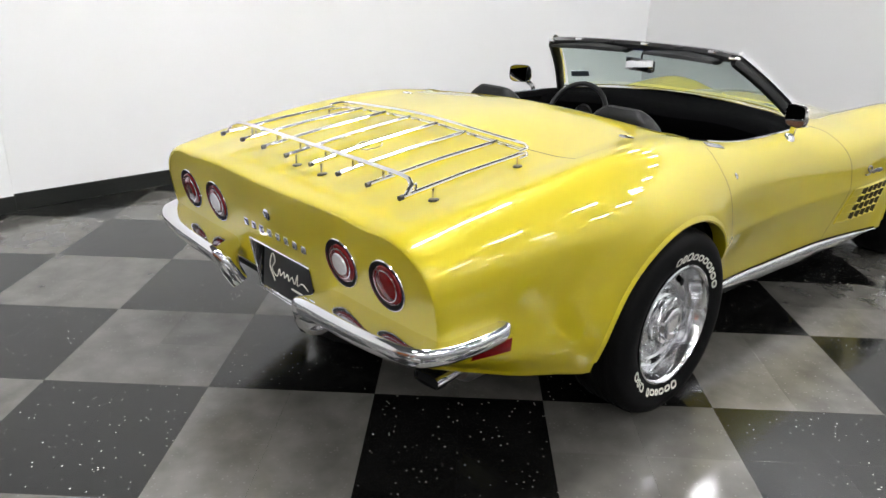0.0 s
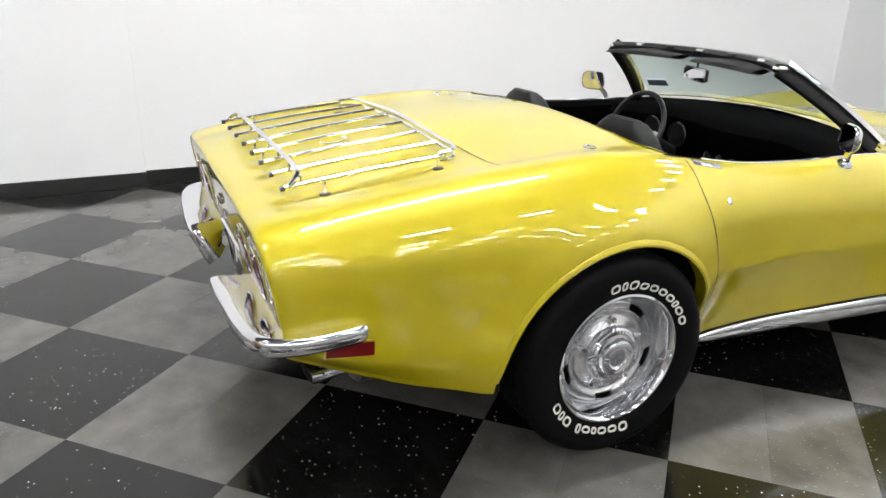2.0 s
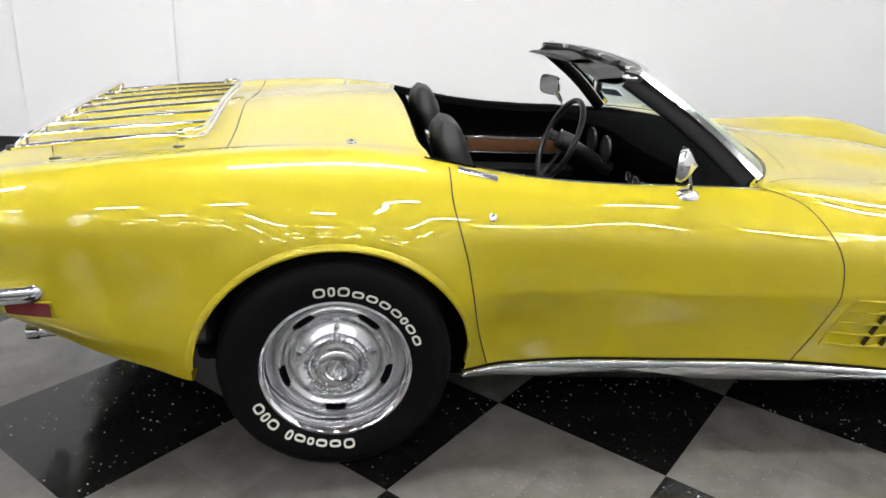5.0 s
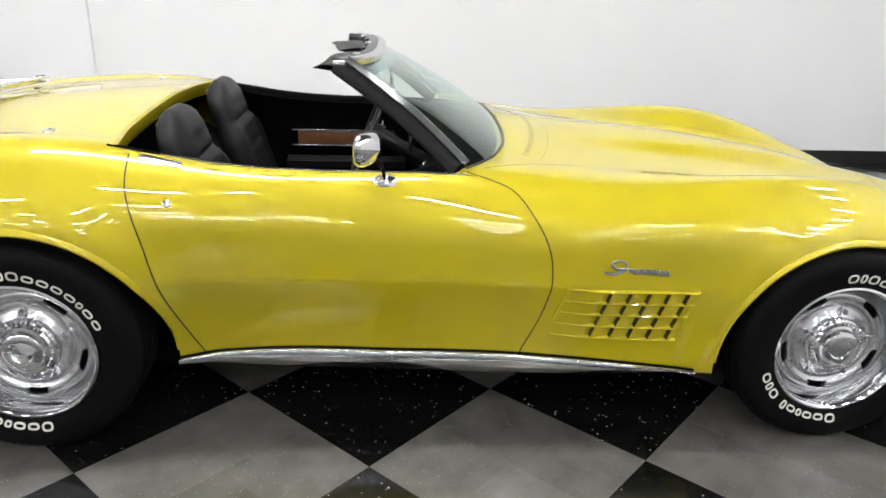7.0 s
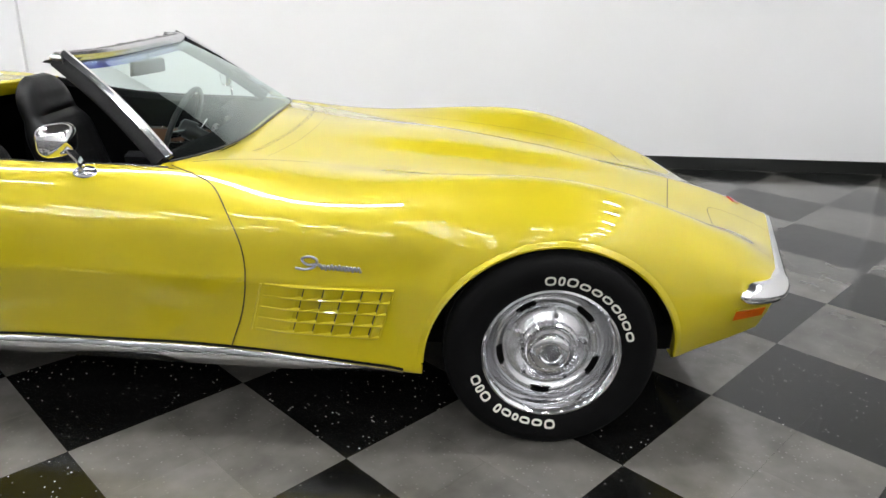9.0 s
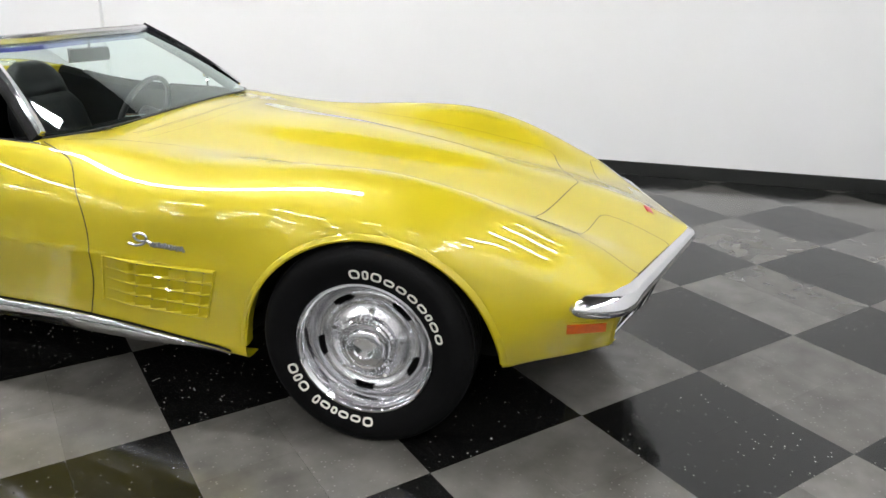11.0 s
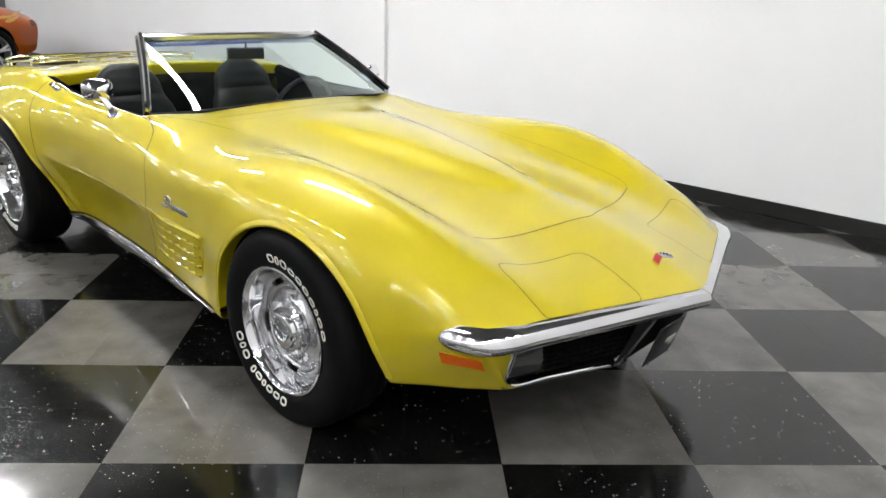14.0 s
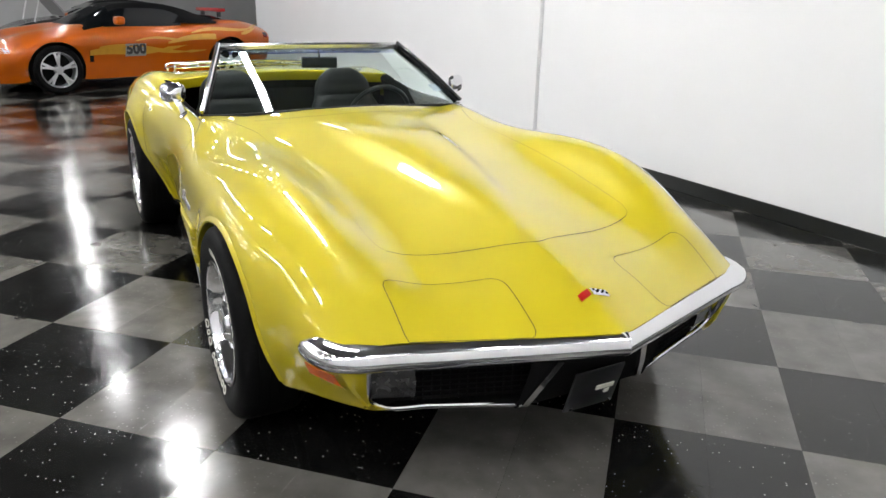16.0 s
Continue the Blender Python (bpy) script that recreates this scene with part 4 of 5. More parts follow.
ws = holder("windscreen", car)
gl = part("glass", grid([[ws_point(-1 + k / 16, j / 12) for j in range(13)] for k in range(33)]), GLASS, ws, "lightly green tinted curved glass")
gl.visible_shadow = False
tb = part("tint_band", grid([[ws_point(-1 + k / 16, .885 + .115 * j / 4) - Vector((.003, 0, .002)) for j in range(5)] for k in range(33)]), TINT, ws, "blue tinted sun band")
tb.visible_shadow = False
top = [ws_top(.490 * (-1 + k / 12)) for k in range(25)]
part("header", sweep([p + Vector((-.025, 0, .002)) for p in top], [(-.020, -.014), (.030, -.016), (.038, .0), (.026, .014), (-.016, .018), (-.024, .004)]), BLACK_TRIM, ws, "black padded header rail")
part("header_trim", sweep([p + Vector((.006, 0, .008)) for p in top], [(-.012, -.012), (.010, -.014), (.014, .004), (.002, .013), (-.014, .012)]), STEEL, ws, "bright header moulding")
part("base_gasket", sweep([ws_base(.685 * (-1 + k / 12)) + Vector((.004, 0, .003)) for k in range(25)], [(-.002, -.003), (.003, -.004), (.003, .001), (-.002, .002)]), BLACK_TRIM, ws)
for y in (-.36, -.18, 0, .18, .36):
    p = ws_top(y) + Vector((-.045, 0, .012))
    part("header_latch", box(p.x - .012, p.x + .012, p.y - .02, p.y + .02, p.z - .006, p.z + .008, .003), CHROME if y in (-.36, 0, .36) else BLACK_TRIM, ws)
for s in (-1, 1):
    path = [ws_base(.682 * s).lerp(ws_top(.490 * s), k / 12) + Vector((.012 * math.sin(math.pi * k / 12), 0, .008 * math.sin(math.pi * k / 12))) for k in range(13)]
    part("pillar", sweep([p + Vector((-.034, -s * .002, -.008)) for p in path], [(-.008, -.018), (.006, -.020), (.011, -.012), (.012, .022), (.008, .030), (-.008, .030), (-.012, .022), (-.012, -.012)], up=(1, 0, .5)), BLACK, ws, "black pillar lining")
    bm = sweep([p + Vector((-.010, s * .010, .004)) for p in path], [(-.010, .010), (.008, .008), (.012, .013), (.011, .027), (.003, .031), (-.010, .029)], up=(1, 0, .5))
    part("pillar_trim", bm, CHROME, ws, "bright pillar moulding")
    c = path[-1]
    part("corner_cap", box(c.x - .044, c.x + .006, c.y - s * .004 - .020, c.y - s * .004 + .020, c.z - .008, c.z + .013, .008, 3), CHROME, ws, "chrome corner cap")
    # sun visors folded back against the header
    rows = []
    for k in range(9):
        y = s * (.06 + .37 * k / 8) - .02
        e = .012 * (1 - abs(k - 4) / 4) + .004
        p = ws_top(y + .022)
        rows.append([(p.x - .04, y, p.z - .018), (p.x - .07, y, p.z - .012 + e), (p.x - .14 - .02 * math.sin(math.pi * k / 8), y, p.z - .016 + e * .6), (p.x - .155 - .02 * math.sin(math.pi * k / 8), y, p.z - .022), (p.x - .09, y, p.z - .030)])
    part("sun_visor", grid(rows, closed_v=True), BLACK, ws, "black vinyl sun visor")
part("sticker", grid([[ws_point(u, v) + Vector((-.006, 0, -.002)) for v in (.21, .32)] for u in (.84, .97)]), STICKER, ws, "small dark blue and white label")
im = holder("rear_view_mirror", ws)
im.matrix_basis = pose(.990, -.006, 1.055, 0, 0, -16)
part("mirror_glass", box(-.010, -.006, -.088, .088, -.022, .022, .002), MIRROR, im)
part("mirror_rim", box(-.0085, -.003, -.095, .095, -.029, .029, .002), SILL, im)
part("mirror_case", box(-.003, .014, -.092, .092, -.026, .026, .008, 3), BLACK_TRIM, im)
part("mirror_stem", tube([(.004, 0, .02), (.006, 0, .045), (.018, -.008, .075)], .005, 8), BLACK_TRIM, im)




# ---- fittings on the body ----
def frame_at(p, n, along):
    """A pose at p whose z is the normal n and whose x runs along."""
    z = n.normalized()
    x = (Vector(along) - z * Vector(along).dot(z)).normalized()
    y = z.cross(x)
    m = Matrix((x, y, z)).transposed().to_4x4()
    m.translation = p
    return m


def side_frame(x, z, s, along=(1, 0, 0)):
    a, b, c = side_point(x, z, s), side_point(x + .01, z, s), side_point(x, z + .01, s)
    n = (b - a).cross(c - a)
    if n.y * s < 0:
        n = -n
    return frame_at(a, n, along)


for s in (-1, 1):
    d = body_parts["door_r" if s < 0 else "door_l"]
    lk = part("door_lock", lathe([(.012, .002), (.012, -.002), (.009, -.004), (0, -.004)], 20), CHROME, d)
    lk.matrix_basis = side_frame(.438, .770, s) @ Matrix.Rotation(math.radians(-90), 4, "X")
    # press-flap handle on the shoulder
    bm = box(-.060, .060, -.013, .013, -.003, .002, .0015)
    hp = part("door_handle", bm, STEEL, d, "flush bright handle flap")
    h, n = on_top(.405, s * .728)
    if n.z < 0:
        n = -n
    h2, n2 = on_top(.435, s * .730)
    hp.matrix_basis = frame_at(h + n * .001, n, h2 - h)
    # mirror on the door top
    mr = holder("door_mirror", d)
    mx = 1.055 if s < 0 else 1.10
    h, n = on_top(mx, s * .734)
    if n.z < 0:
        n = -n
    b0 = h
    part("mirror_base", lathe([(0, -.010), (.012, -.010), (.022, -.004), (.027, .001)], 24), CHROME, mr).matrix_basis = frame_at(b0 + n * .002, n, (1, 0, 0)) @ Matrix.Rotation(math.radians(-90), 4, "X") @ Matrix.Diagonal((1.35, 1, .9, 1))
    hc = Vector((mx - .045, s * (.772 if s < 0 else .800), .926))
    yaw = Matrix.Rotation(math.radians(30 * s), 3, "Z")
    part("mirror_stalk", sweep(smooth_path([b0, b0 + Vector((-.006, s * .010, .035)), b0.lerp(hc, .62) + Vector((.008, 0, 0)), hc + Vector((.012, 0, -.010))], 5), [(-.011, -.005), (.011, -.005), (.011, .005), (-.011, .005)], up=(1, 0, 0)), CHROME, mr)
    rows = []
    for k in range(9):
        u = k / 8
        w = (.062, .064, .064, .061, .055, .046, .033, .017, .002)[k]
        hh = (.047, .049, .049, .046, .041, .034, .025, .012, .002)[k]
        rows.append([hc + yaw @ Vector((-.018 + .052 * u, w * math.copysign(abs(math.cos(a)) ** .6, math.cos(a)), hh * math.copysign(abs(math.sin(a)) ** .6, math.sin(a)))) for a in [2 * math.pi * q / 28 for q in range(28)]])
    part("mirror_head", grid(rows, closed_v=True), CHROME, mr, "chrome mirror head")
    bm = bmesh.new()
    bm.faces.new([bm.verts.new(hc + yaw @ Vector((-.0165, .059 * math.copysign(abs(math.cos(a)) ** .6, math.cos(a)), .044 * math.copysign(abs(math.sin(a)) ** .6, math.sin(a))))) for a in [2 * math.pi * q / 28 for q in range(28)]])
    part("mirror_glass", bm, MIRROR, mr, smooth=False)
    # deck lid locks
    h, n = on_top(.045, s * .588)
    if n.z < 0:
        n = -n
    lk = part("deck_catch", lathe([(.030, .003), (.028, -.003), (.012, -.005), (.010, -.002), (0, -.002)], 24), CHROME, deck)
    lk.matrix_basis = frame_at(h, n, (0, 1, 0)) @ Matrix.Rotation(math.radians(-90), 4, "X") @ Matrix.Diagonal((1, 1, .55, 1))
    # side script as one plain bright flourish
    def on(x, z, lift=.003):
        return side_point(x, z, s) + Vector((0, s * lift, 0))
    sc = part("side_script", tube([on(p.x, p.z) for p in smooth_path([(1.712, 0, .583), (1.742, 0, .580), (1.772, 0, .592), (1.778, 0, .610), (1.755, 0, .620), (1.732, 0, .610), (1.742, 0, .598), (1.785, 0, .596), (1.80, 0, .590)], 6)], .0042, 8), BADGE, car, "dull bright metal flourish badge")
    part("script_stroke", tube([on(1.785 + .125 * q / 96, .589 + (.0062 if q % 16 < 12 else .0095) * math.sin(q * math.pi / 4.4) - .004 * (q / 96), .003) for q in range(97)], .0034, 6), BADGE, sc)
    # vent: level ribs with rearward-facing louvres between them in a slanted field
    vent = holder("fender_vent", car)
    zs = [.523 - .042 * k for k in range(5)]

    def vx(z, f):
        return 1.618 - .048 * (.523 - z) / .168 + f * .392
    for z in zs:
        part("vent_rib", grid([[on(vx(z, f), z + dz, l * bump01(-.06, .30, f)) for dz, l in ((.0052, .0005), (.0032, .0125), (.0, .0150), (-.0028, .0125), (-.0044, .0005))] for f in np.linspace(.0, 1.0, 16)]), PAINT, vent)
    starts = (.314, .469, .619, .769, .919)
    for za, zb in zip(zs, zs[1:]):
        lv = (za - .004, (za + zb) / 2, zb + .004)
        for f0, f1 in [(f - .012, f) for f in starts]:
            part("vent_opening", grid([[on(vx(z, f), z, l) for z in lv] for f, l in ((f0, .0007), (f1 - .004, .0007), (f1, .0165))]), GAP, vent, smooth=False)
        for f in starts:
            r = .55 if f > .9 else 1.0
            part("vent_louvre", grid([[on(vx(z, f + g), z, l) for z in lv] for g, l in ((.0, .0165), (.012, .0172), (.06 * r, .0100), (.132 * r, .0012))]), PAINT, vent)
        part("vent_louvre", grid([[on(vx(z, g), z, l) for z in lv] for g, l in ((.01, .0006), (.08, .0030), (.185, .0095), (.235, .0075), (.268, .0010))]), PAINT, vent)
    for f in (-.035, 1.0):
        part("vent_frame", tube([on(vx(z, f), z, .001) for z in np.linspace(.527, .351, 10)], .0032, 8), PAINT, vent)

# cowl vent slots
cowl = holder("cowl_vent", car)
def cowl_x(y):
    return 1.625 - .37 * y * y


part("vent_field", ribbon(*zip(*[(lambda h, n: (h, n if n.z > 0 else -n))(*on_top(cowl_x(y), y)) for y in np.linspace(-.50, .50, 40)]), .060, .0008), PAINT, cowl)
for k in range(70):
    y = -.49 + .98 * k / 69
    pts = []
    for d in (-.030, -.012):
        h, n = on_top(cowl_x(y) + d, y)
        pts.append((h, n if n.z > 0 else -n))
    part("vent_slot", ribbon([p[0] for p in pts], [p[1] for p in pts], .0035, .003), GAP, cowl, smooth=False)
for s in (-1, 1):
    seam_top("panel_gap", [(1.36, s * .66), (1.42, s * .63), (1.52, s * .585), (1.70, s * .53)], cowl, 0.0030)
seam_top("panel_gap", [(1.665 - .37 * y * y, y) for y in np.linspace(-.53, .53, 15)], cowl, 0.0018, True, SOFT_GAP)

# ---- luggage rack, fixed to the deck ----
rack = holder("luggage_rack", car)
def deck_z(x, y, up):
    h, n = on_top(x, y)
    return Vector((x, y, h.z + up))


RB = .0075
BARS = [-.538 + .145 * k for k in range(8)]
for k, y in enumerate(BARS):
    a, b = deck_z(-.915, y, .045), deck_z(-.40, y, .036)
    if abs(k - 3.5) > 3:
        b = deck_z(-.435, y, .036)
    part("rack_bar", tube([a, a.lerp(b, .5) + Vector((0, 0, .004)), b], RB, 10), CHROME, rack)
    d = (a - b).normalized()
    part("bar_tip", tube([a + d * -.002, a + d * .011], RB * 1.06, 10), BLACK_TRIM, rack)
    p = a.lerp(b, .10)
    part("rail_post", tube([p, p + Vector((0, 0, .026))], .005, 8), CHROME, rack)
path = smooth_path([deck_z(-.900, BARS[0], .047), deck_z(-.880, BARS[0] + .004, .066), deck_z(-.868, BARS[0] + .03, .075)], 4) + [deck_z(-.865, y, .076) for y in np.linspace(BARS[0] + .07, BARS[7] - .07, 14)] + smooth_path([deck_z(-.868, BARS[7] - .03, .075), deck_z(-.880, BARS[7] - .004, .066), deck_z(-.900, BARS[7], .047)], 4)
part("rear_rail", tube(path, RB, 10), CHROME, rack)
for up in (.024, .046):
    path = smooth_path([deck_z(-.455, BARS[0], up), deck_z(-.410, BARS[0] + .006, up), deck_z(-.388, BARS[0] + .035, up)], 4) + [deck_z(-.382, y, up) for y in np.linspace(BARS[0] + .08, BARS[7] - .08, 14)] + smooth_path([deck_z(-.388, BARS[7] - .035, up), deck_z(-.410, BARS[7] - .006, up), deck_z(-.455, BARS[7], up)], 4)
    part("front_rail", tube(path, RB * .85, 10), CHROME, rack)
for x, y in ((-.80, BARS[0]), (-.455, BARS[0]), (-.88, BARS[3]), (-.88, BARS[4]), (-.80, BARS[7]), (-.455, BARS[7])):
    p = deck_z(x, y, .0)
    part("rack_leg", tube([p + Vector((0, 0, .008)), p + Vector((0, 0, .044))], .0065, 8), CHROME, rack)
    part("foot_pad", lathe([(0, -.010), (.011, -.009), (.014, .000), (.012, .004), (0, .004)], 18), BLACK_TRIM, rack, "black rubber foot pad").matrix_basis = Matrix.Translation(p) @ Matrix.Rotation(math.radians(90), 4, "X") @ Matrix.Diagonal((1.3, 1, 1, 1))
# round emblem on the deck under the rack
h, n = on_top(-.62, 0)
part("deck_emblem", lathe([(.050, .001), (.048, -.002), (.044, -.002), (.042, .001)], 32), CHROME, car).matrix_basis = frame_at(h, n if n.z > 0 else -n, (1, 0, 0)) @ Matrix.Rotation(math.radians(-90), 4, "X")

# ---- cockpit ----
part("cockpit_floor", box(.2, 1.6, -.70, .70, .20, .26), BLACK_DASH, car)
# rear bulkhead under the deck's rolled edge
rows, lips = [], []
for k in range(25):
    y = -.70 + 1.40 * k / 24
    zt = on_top(rim_rear(y) - .03, y)[0].z
    lips.append([(rim_rear(y) - .004, y, zt + .001), (rim_rear(y) + .006, y, zt), (rim_rear(y) + .013, y, zt - .008), (rim_rear(y) + .012, y, zt - .030), (rim_rear(y) - .002, y, zt - .062)])
    rows.append([(rim_rear(y) - .004, y, zt - .058), (rim_rear(y) - .02, y, zt - .066), (rim_rear(y) - .10, y, zt - .12), (rim_rear(y) - .12, y, .25)])
part("deck_lip", grid(lips), PAINT, deck)
part("bulkhead", grid(rows), BLACK_DASH, car, "black carpeted rear bulkhead")
for s in (-1, 1):
    rows = []
    for k in range(31):
        x = .250 + 1.078 * k / 30
        zt = on_top(x, s * (RIM_SIDE + .012))[0].z
        rows.append([(x, s * (RIM_SIDE + .006), zt + .004), (x, s * (RIM_SIDE - .006), zt + .007), (x, s * (RIM_SIDE - .030), zt + .002), (x, s * (RIM_SIDE - .045), zt - .02), (x, s * (RIM_SIDE - .030), zt - .06), (x, s * (RIM_SIDE - .015), zt - .10), (x, s * (RIM_SIDE - .012), .45), (x, s * (RIM_SIDE - .03), .25)])
    dc = part("door_card", grid(rows), BLACK_DASH, car, "black vinyl door panel with wood strip")
    part("sill_strip", tube([(x, s * (RIM_SIDE + .003), on_top(x, s * (RIM_SIDE + .012))[0].z + .006) for x in np.linspace(.40, 1.30, 24)], .004, 8), CHROME, dc)
    yy = RIM_SIDE - .020
    part("wood_strip", box(.63, 1.17, s * yy - .006, s * yy + .006, .615, .675, .002), WOOD, dc)
    for z in (.608, .682):
        part("chrome_strip", box(.60, 1.20, s * yy - .009, s * yy + .009, z - .004, z + .004, .002), CHROME, dc)
    rows = [[(x, s * (yy - .0), .50), (x, s * (yy - .07), .51), (x, s * (yy - .075), .545), (x, s * (yy - .01), .56)] for x in np.linspace(.58, 1.15, 6)]
    part("arm_rest", grid(rows), BLACK, dc)
# dashboard: padded top up to the glass, face and console
rows = []
for k in range(41):
    y = -.685 + 1.37 * k / 40
    f = ws_base(y)
    hump = .012 * math.exp(-((abs(y) - .33) / .17) ** 2)
    rows.append([(f.x - .004, y, f.z - .012), (f.x - .08, y, f.z - .030 + hump), (f.x - .17, y, .838 + hump), (f.x - .235, y, .820 + hump), (f.x - .262, y, .790 + hump), (f.x - .255, y, .740), (f.x - .20, y, .66), (f.x - .17, y, .52), (f.x - .14, y, .30)])
part("dashboard", grid(rows), BLACK_DASH, car, "black padded dashboard")
for y in (.24, .42):
    dl = part("gauge", lathe([(.058, .004), (.060, -.006), (.054, -.010), (.052, .0)], 28), BLACK_TRIM, car)
    dl.matrix_basis = pose(1.155, y, .735, 0, 0, 90)
    part("gauge_face", lathe([(0, -.001), (.052, -.001)], 28), BLACK_TRIM, dl)
for k in range(5):
    dl = part("gauge", lathe([(.022, .004), (.023, -.004), (.019, -.006), (.018, .0), (0, .0)], 18), STEEL, car)
    dl.matrix_basis = pose(1.21, -.08 + .04 * k, .66 - .03 * (k % 2), 0, 0, 90)
part("console", box(.45, 1.25, -.09, .09, .26, .46, .03, 3), BLACK, car)
gs = part("gear_lever", tube(smooth_path([(.86, 0, .45), (.84, 0, .54), (.83, 0, .60)], 4), .008, 8), CHROME, car)
part("gear_knob", lathe([(0, -.026), (.018, -.02), (.024, 0), (.018, .02), (0, .026)], 16, (.83, 0, .615)), BLACK_TRIM, gs)

# steering wheel
sw = holder("steering_wheel", car, pose(.980, .340, .752, 0, 0, 0) @ Matrix.Rotation(math.radians(22), 4, "Y"))
R0 = .182
rows = []
for k in range(64):
    a = 2 * math.pi * k / 64
    c = Vector((0, R0 * math.cos(a), R0 * math.sin(a)))
    rr = c.normalized()
    rows.append([c + rr * (.0125 * math.cos(b)) + Vector((.0125 * math.sin(b), 0, 0)) for b in [2 * math.pi * q / 12 for q in range(12)]])
part("wheel_rim", grid(rows, closed_u=True, closed_v=True), BLACK_TRIM, sw)
for a in (0, 180, 270):
    c, d = math.cos(math.radians(a)), math.sin(math.radians(a))
    bm = sweep([(.03, c * .03, d * .03), (.022, c * .10, d * .10), (.002, c * .178, d * .178)], [(-.018, -.0025), (.018, -.0025), (.014, .0025), (-.014, .0025)], up=(1, 0, 0))
    part("spoke", bm, STEEL, sw, "brushed steel spoke")
hb = part("hub", turned([(0, -.012), (.030, -.012), (.040, -.002), (.044, .03), (.044, .06)], 28), BLACK_TRIM, sw)
part("column", tube([(.05, 0, 0), (.28, 0, -.03)], .032, 14), BLACK_TRIM, sw)
part("stalk", tube([(.06, .04, 0), (.05, .16, .03)], .005, 8), CHROME, sw)


# seats: high backs with a rolled head and cross pleats
def seat():
    sx = holder("seat", car)
    rows = []
    for k in range(17):
        u = k / 16
        x = .44 + .52 * u
        e = .03 * math.sin(math.pi * u)
        rows.append([(x, .24 * math.cos(a) if abs(math.cos(a)) < .9 else .24 * math.copysign(1, math.cos(a)) * (abs(math.cos(a))), .36 + .02 * u + (.075 + e * .4) * math.copysign(abs(math.sin(a)) ** .5, math.sin(a))) for a in [2 * math.pi * q / 32 for q in range(32)]])
    part("seat_cushion", grid(rows, closed_v=True), BLACK, sx)
    # backrest
    rows = []
    n = 44
    lean = Vector((-.30, 0, .954)).normalized()
    fwd = Vector((.954, 0, .30)).normalized()
    base = Vector((.522, 0, .36))
    for k in range(n + 1):
        u = k / n
        w = .232 - .012 * u - .040 * bump01(.55, .78, u) - .110 * max(0, (u - .76) / .24) ** 2.6
        t = .060 - .008 * bump01(.60, .80, u) - .010 * math.exp(-((u - .72) / .025) ** 2)
        if u > .88:
            t *= max(.12, math.sqrt(max(0, 1 - ((u - .88) / .12) ** 2)))
        pleat = .0045 * (abs(math.sin(u * math.pi * 11)) ** .5) if .12 < u < .97 else .006
        c = base + lean * (.635 * u)
        ring = []
        for q in range(36):
            a = 2 * math.pi * q / 36
            ca, sa = math.cos(a), math.sin(a)
            yy = w * math.copysign(abs(ca) ** .55, ca)
            ff = t * math.copysign(abs(sa) ** .7, sa)
            if sa > 0:
                bolster = .018 * bump01(.11, .17, abs(yy)) * (1 - bump01(.6, .75, u))
                ff += bolster + pleat * (1 - bump01(.10, .13, abs(yy)))
            ring.append(c + fwd * ff + Vector((0, yy, 0)))
        rows.append(ring)
    bm = grid(rows, closed_v=True)
    bm.faces.new(list(bm.verts)[-36:])
    part("backrest", bm, BLACK, sx, "black pleated vinyl high back")
    q = base + lean * .580 - fwd * .056
    turn = Matrix.Translation(q) @ Matrix.Rotation(math.atan2(-.30, .954), 4, "Y")
    for y0, y1, z0, z1 in ((-.036, .036, .016, .022), (-.036, .036, -.022, -.016), (-.036, -.028, -.022, .022), (.028, .036, -.022, .022)):
        part("belt_guide", box(-.006, .004, y0, y1, z0, z1, .002), CHROME, sx).matrix_basis = turn
    part("belt_slot", box(-.003, .006, -.03, .03, -.018, .018), DARK, sx).matrix_basis = turn
    for yy in (-.215, .215):
        part("hinge_cap", box(.50, .56, yy - .012, yy + .012, .34, .40, .01), BLACK_TRIM, sx)
    return sx


s1 = seat()
s1.matrix_basis = pose(0.012, -.355, -.004)
copy_thing(s1, pose(.012, .345, -.004))


# ---- other cars at the far end ----
OC_KEYS = {
    "z0": [(-2.2, .84), (-1.9, .915), (-1.3, .96), (-.9, .985), (.2, .98), (.75, .93), (1.2, .84), (1.7, .74), (2.05, .62), (2.22, .50)],
    "y1": [(-2.2, .55), (-1.8, .66), (-1.0, .70), (.5, .70), (1.2, .68), (1.8, .62), (2.22, .40)],
    "z1": [(-2.2, .82), (-1.9, .900), (-1.35, .935), (-.8, .91), (.2, .885), (.75, .88), (1.2, .855), (1.7, .76), (2.05, .60), (2.22, .47)],
    "y2": [(-2.2, .70), (-1.8, .86), (-1.3, .91), (-.6, .87), (.3, .86), (.9, .89), (1.35, .92), (1.8, .84), (2.1, .66), (2.22, .48)],
    "z2": [(-2.2, .74), (-1.8, .78), (-1.2, .80), (0, .74), (1.3, .72), (1.8, .60), (2.22, .40)],
    "y3": [(-2.2, .68), (-1.8, .82), (-1.3, .89), (-.6, .83), (.3, .82), (.9, .86), (1.35, .90), (1.8, .82), (2.1, .66), (2.22, .50)],
    "z3": [(-2.2, .48), (-1.5, .46), (0, .42), (1.5, .40), (2.22, .30)],
    "y4": [(-2.2, .62), (-1.8, .76), (-1.3, .84), (-.6, .80), (.3, .80), (1.35, .84), (1.8, .76), (2.22, .52)],
    "z4": [(-2.2, .34), (-1.8, .24), (0, .18), (1.5, .18), (2.22, .16)],
}
OC = {k: hermite(v) for k, v in OC_KEYS.items()}


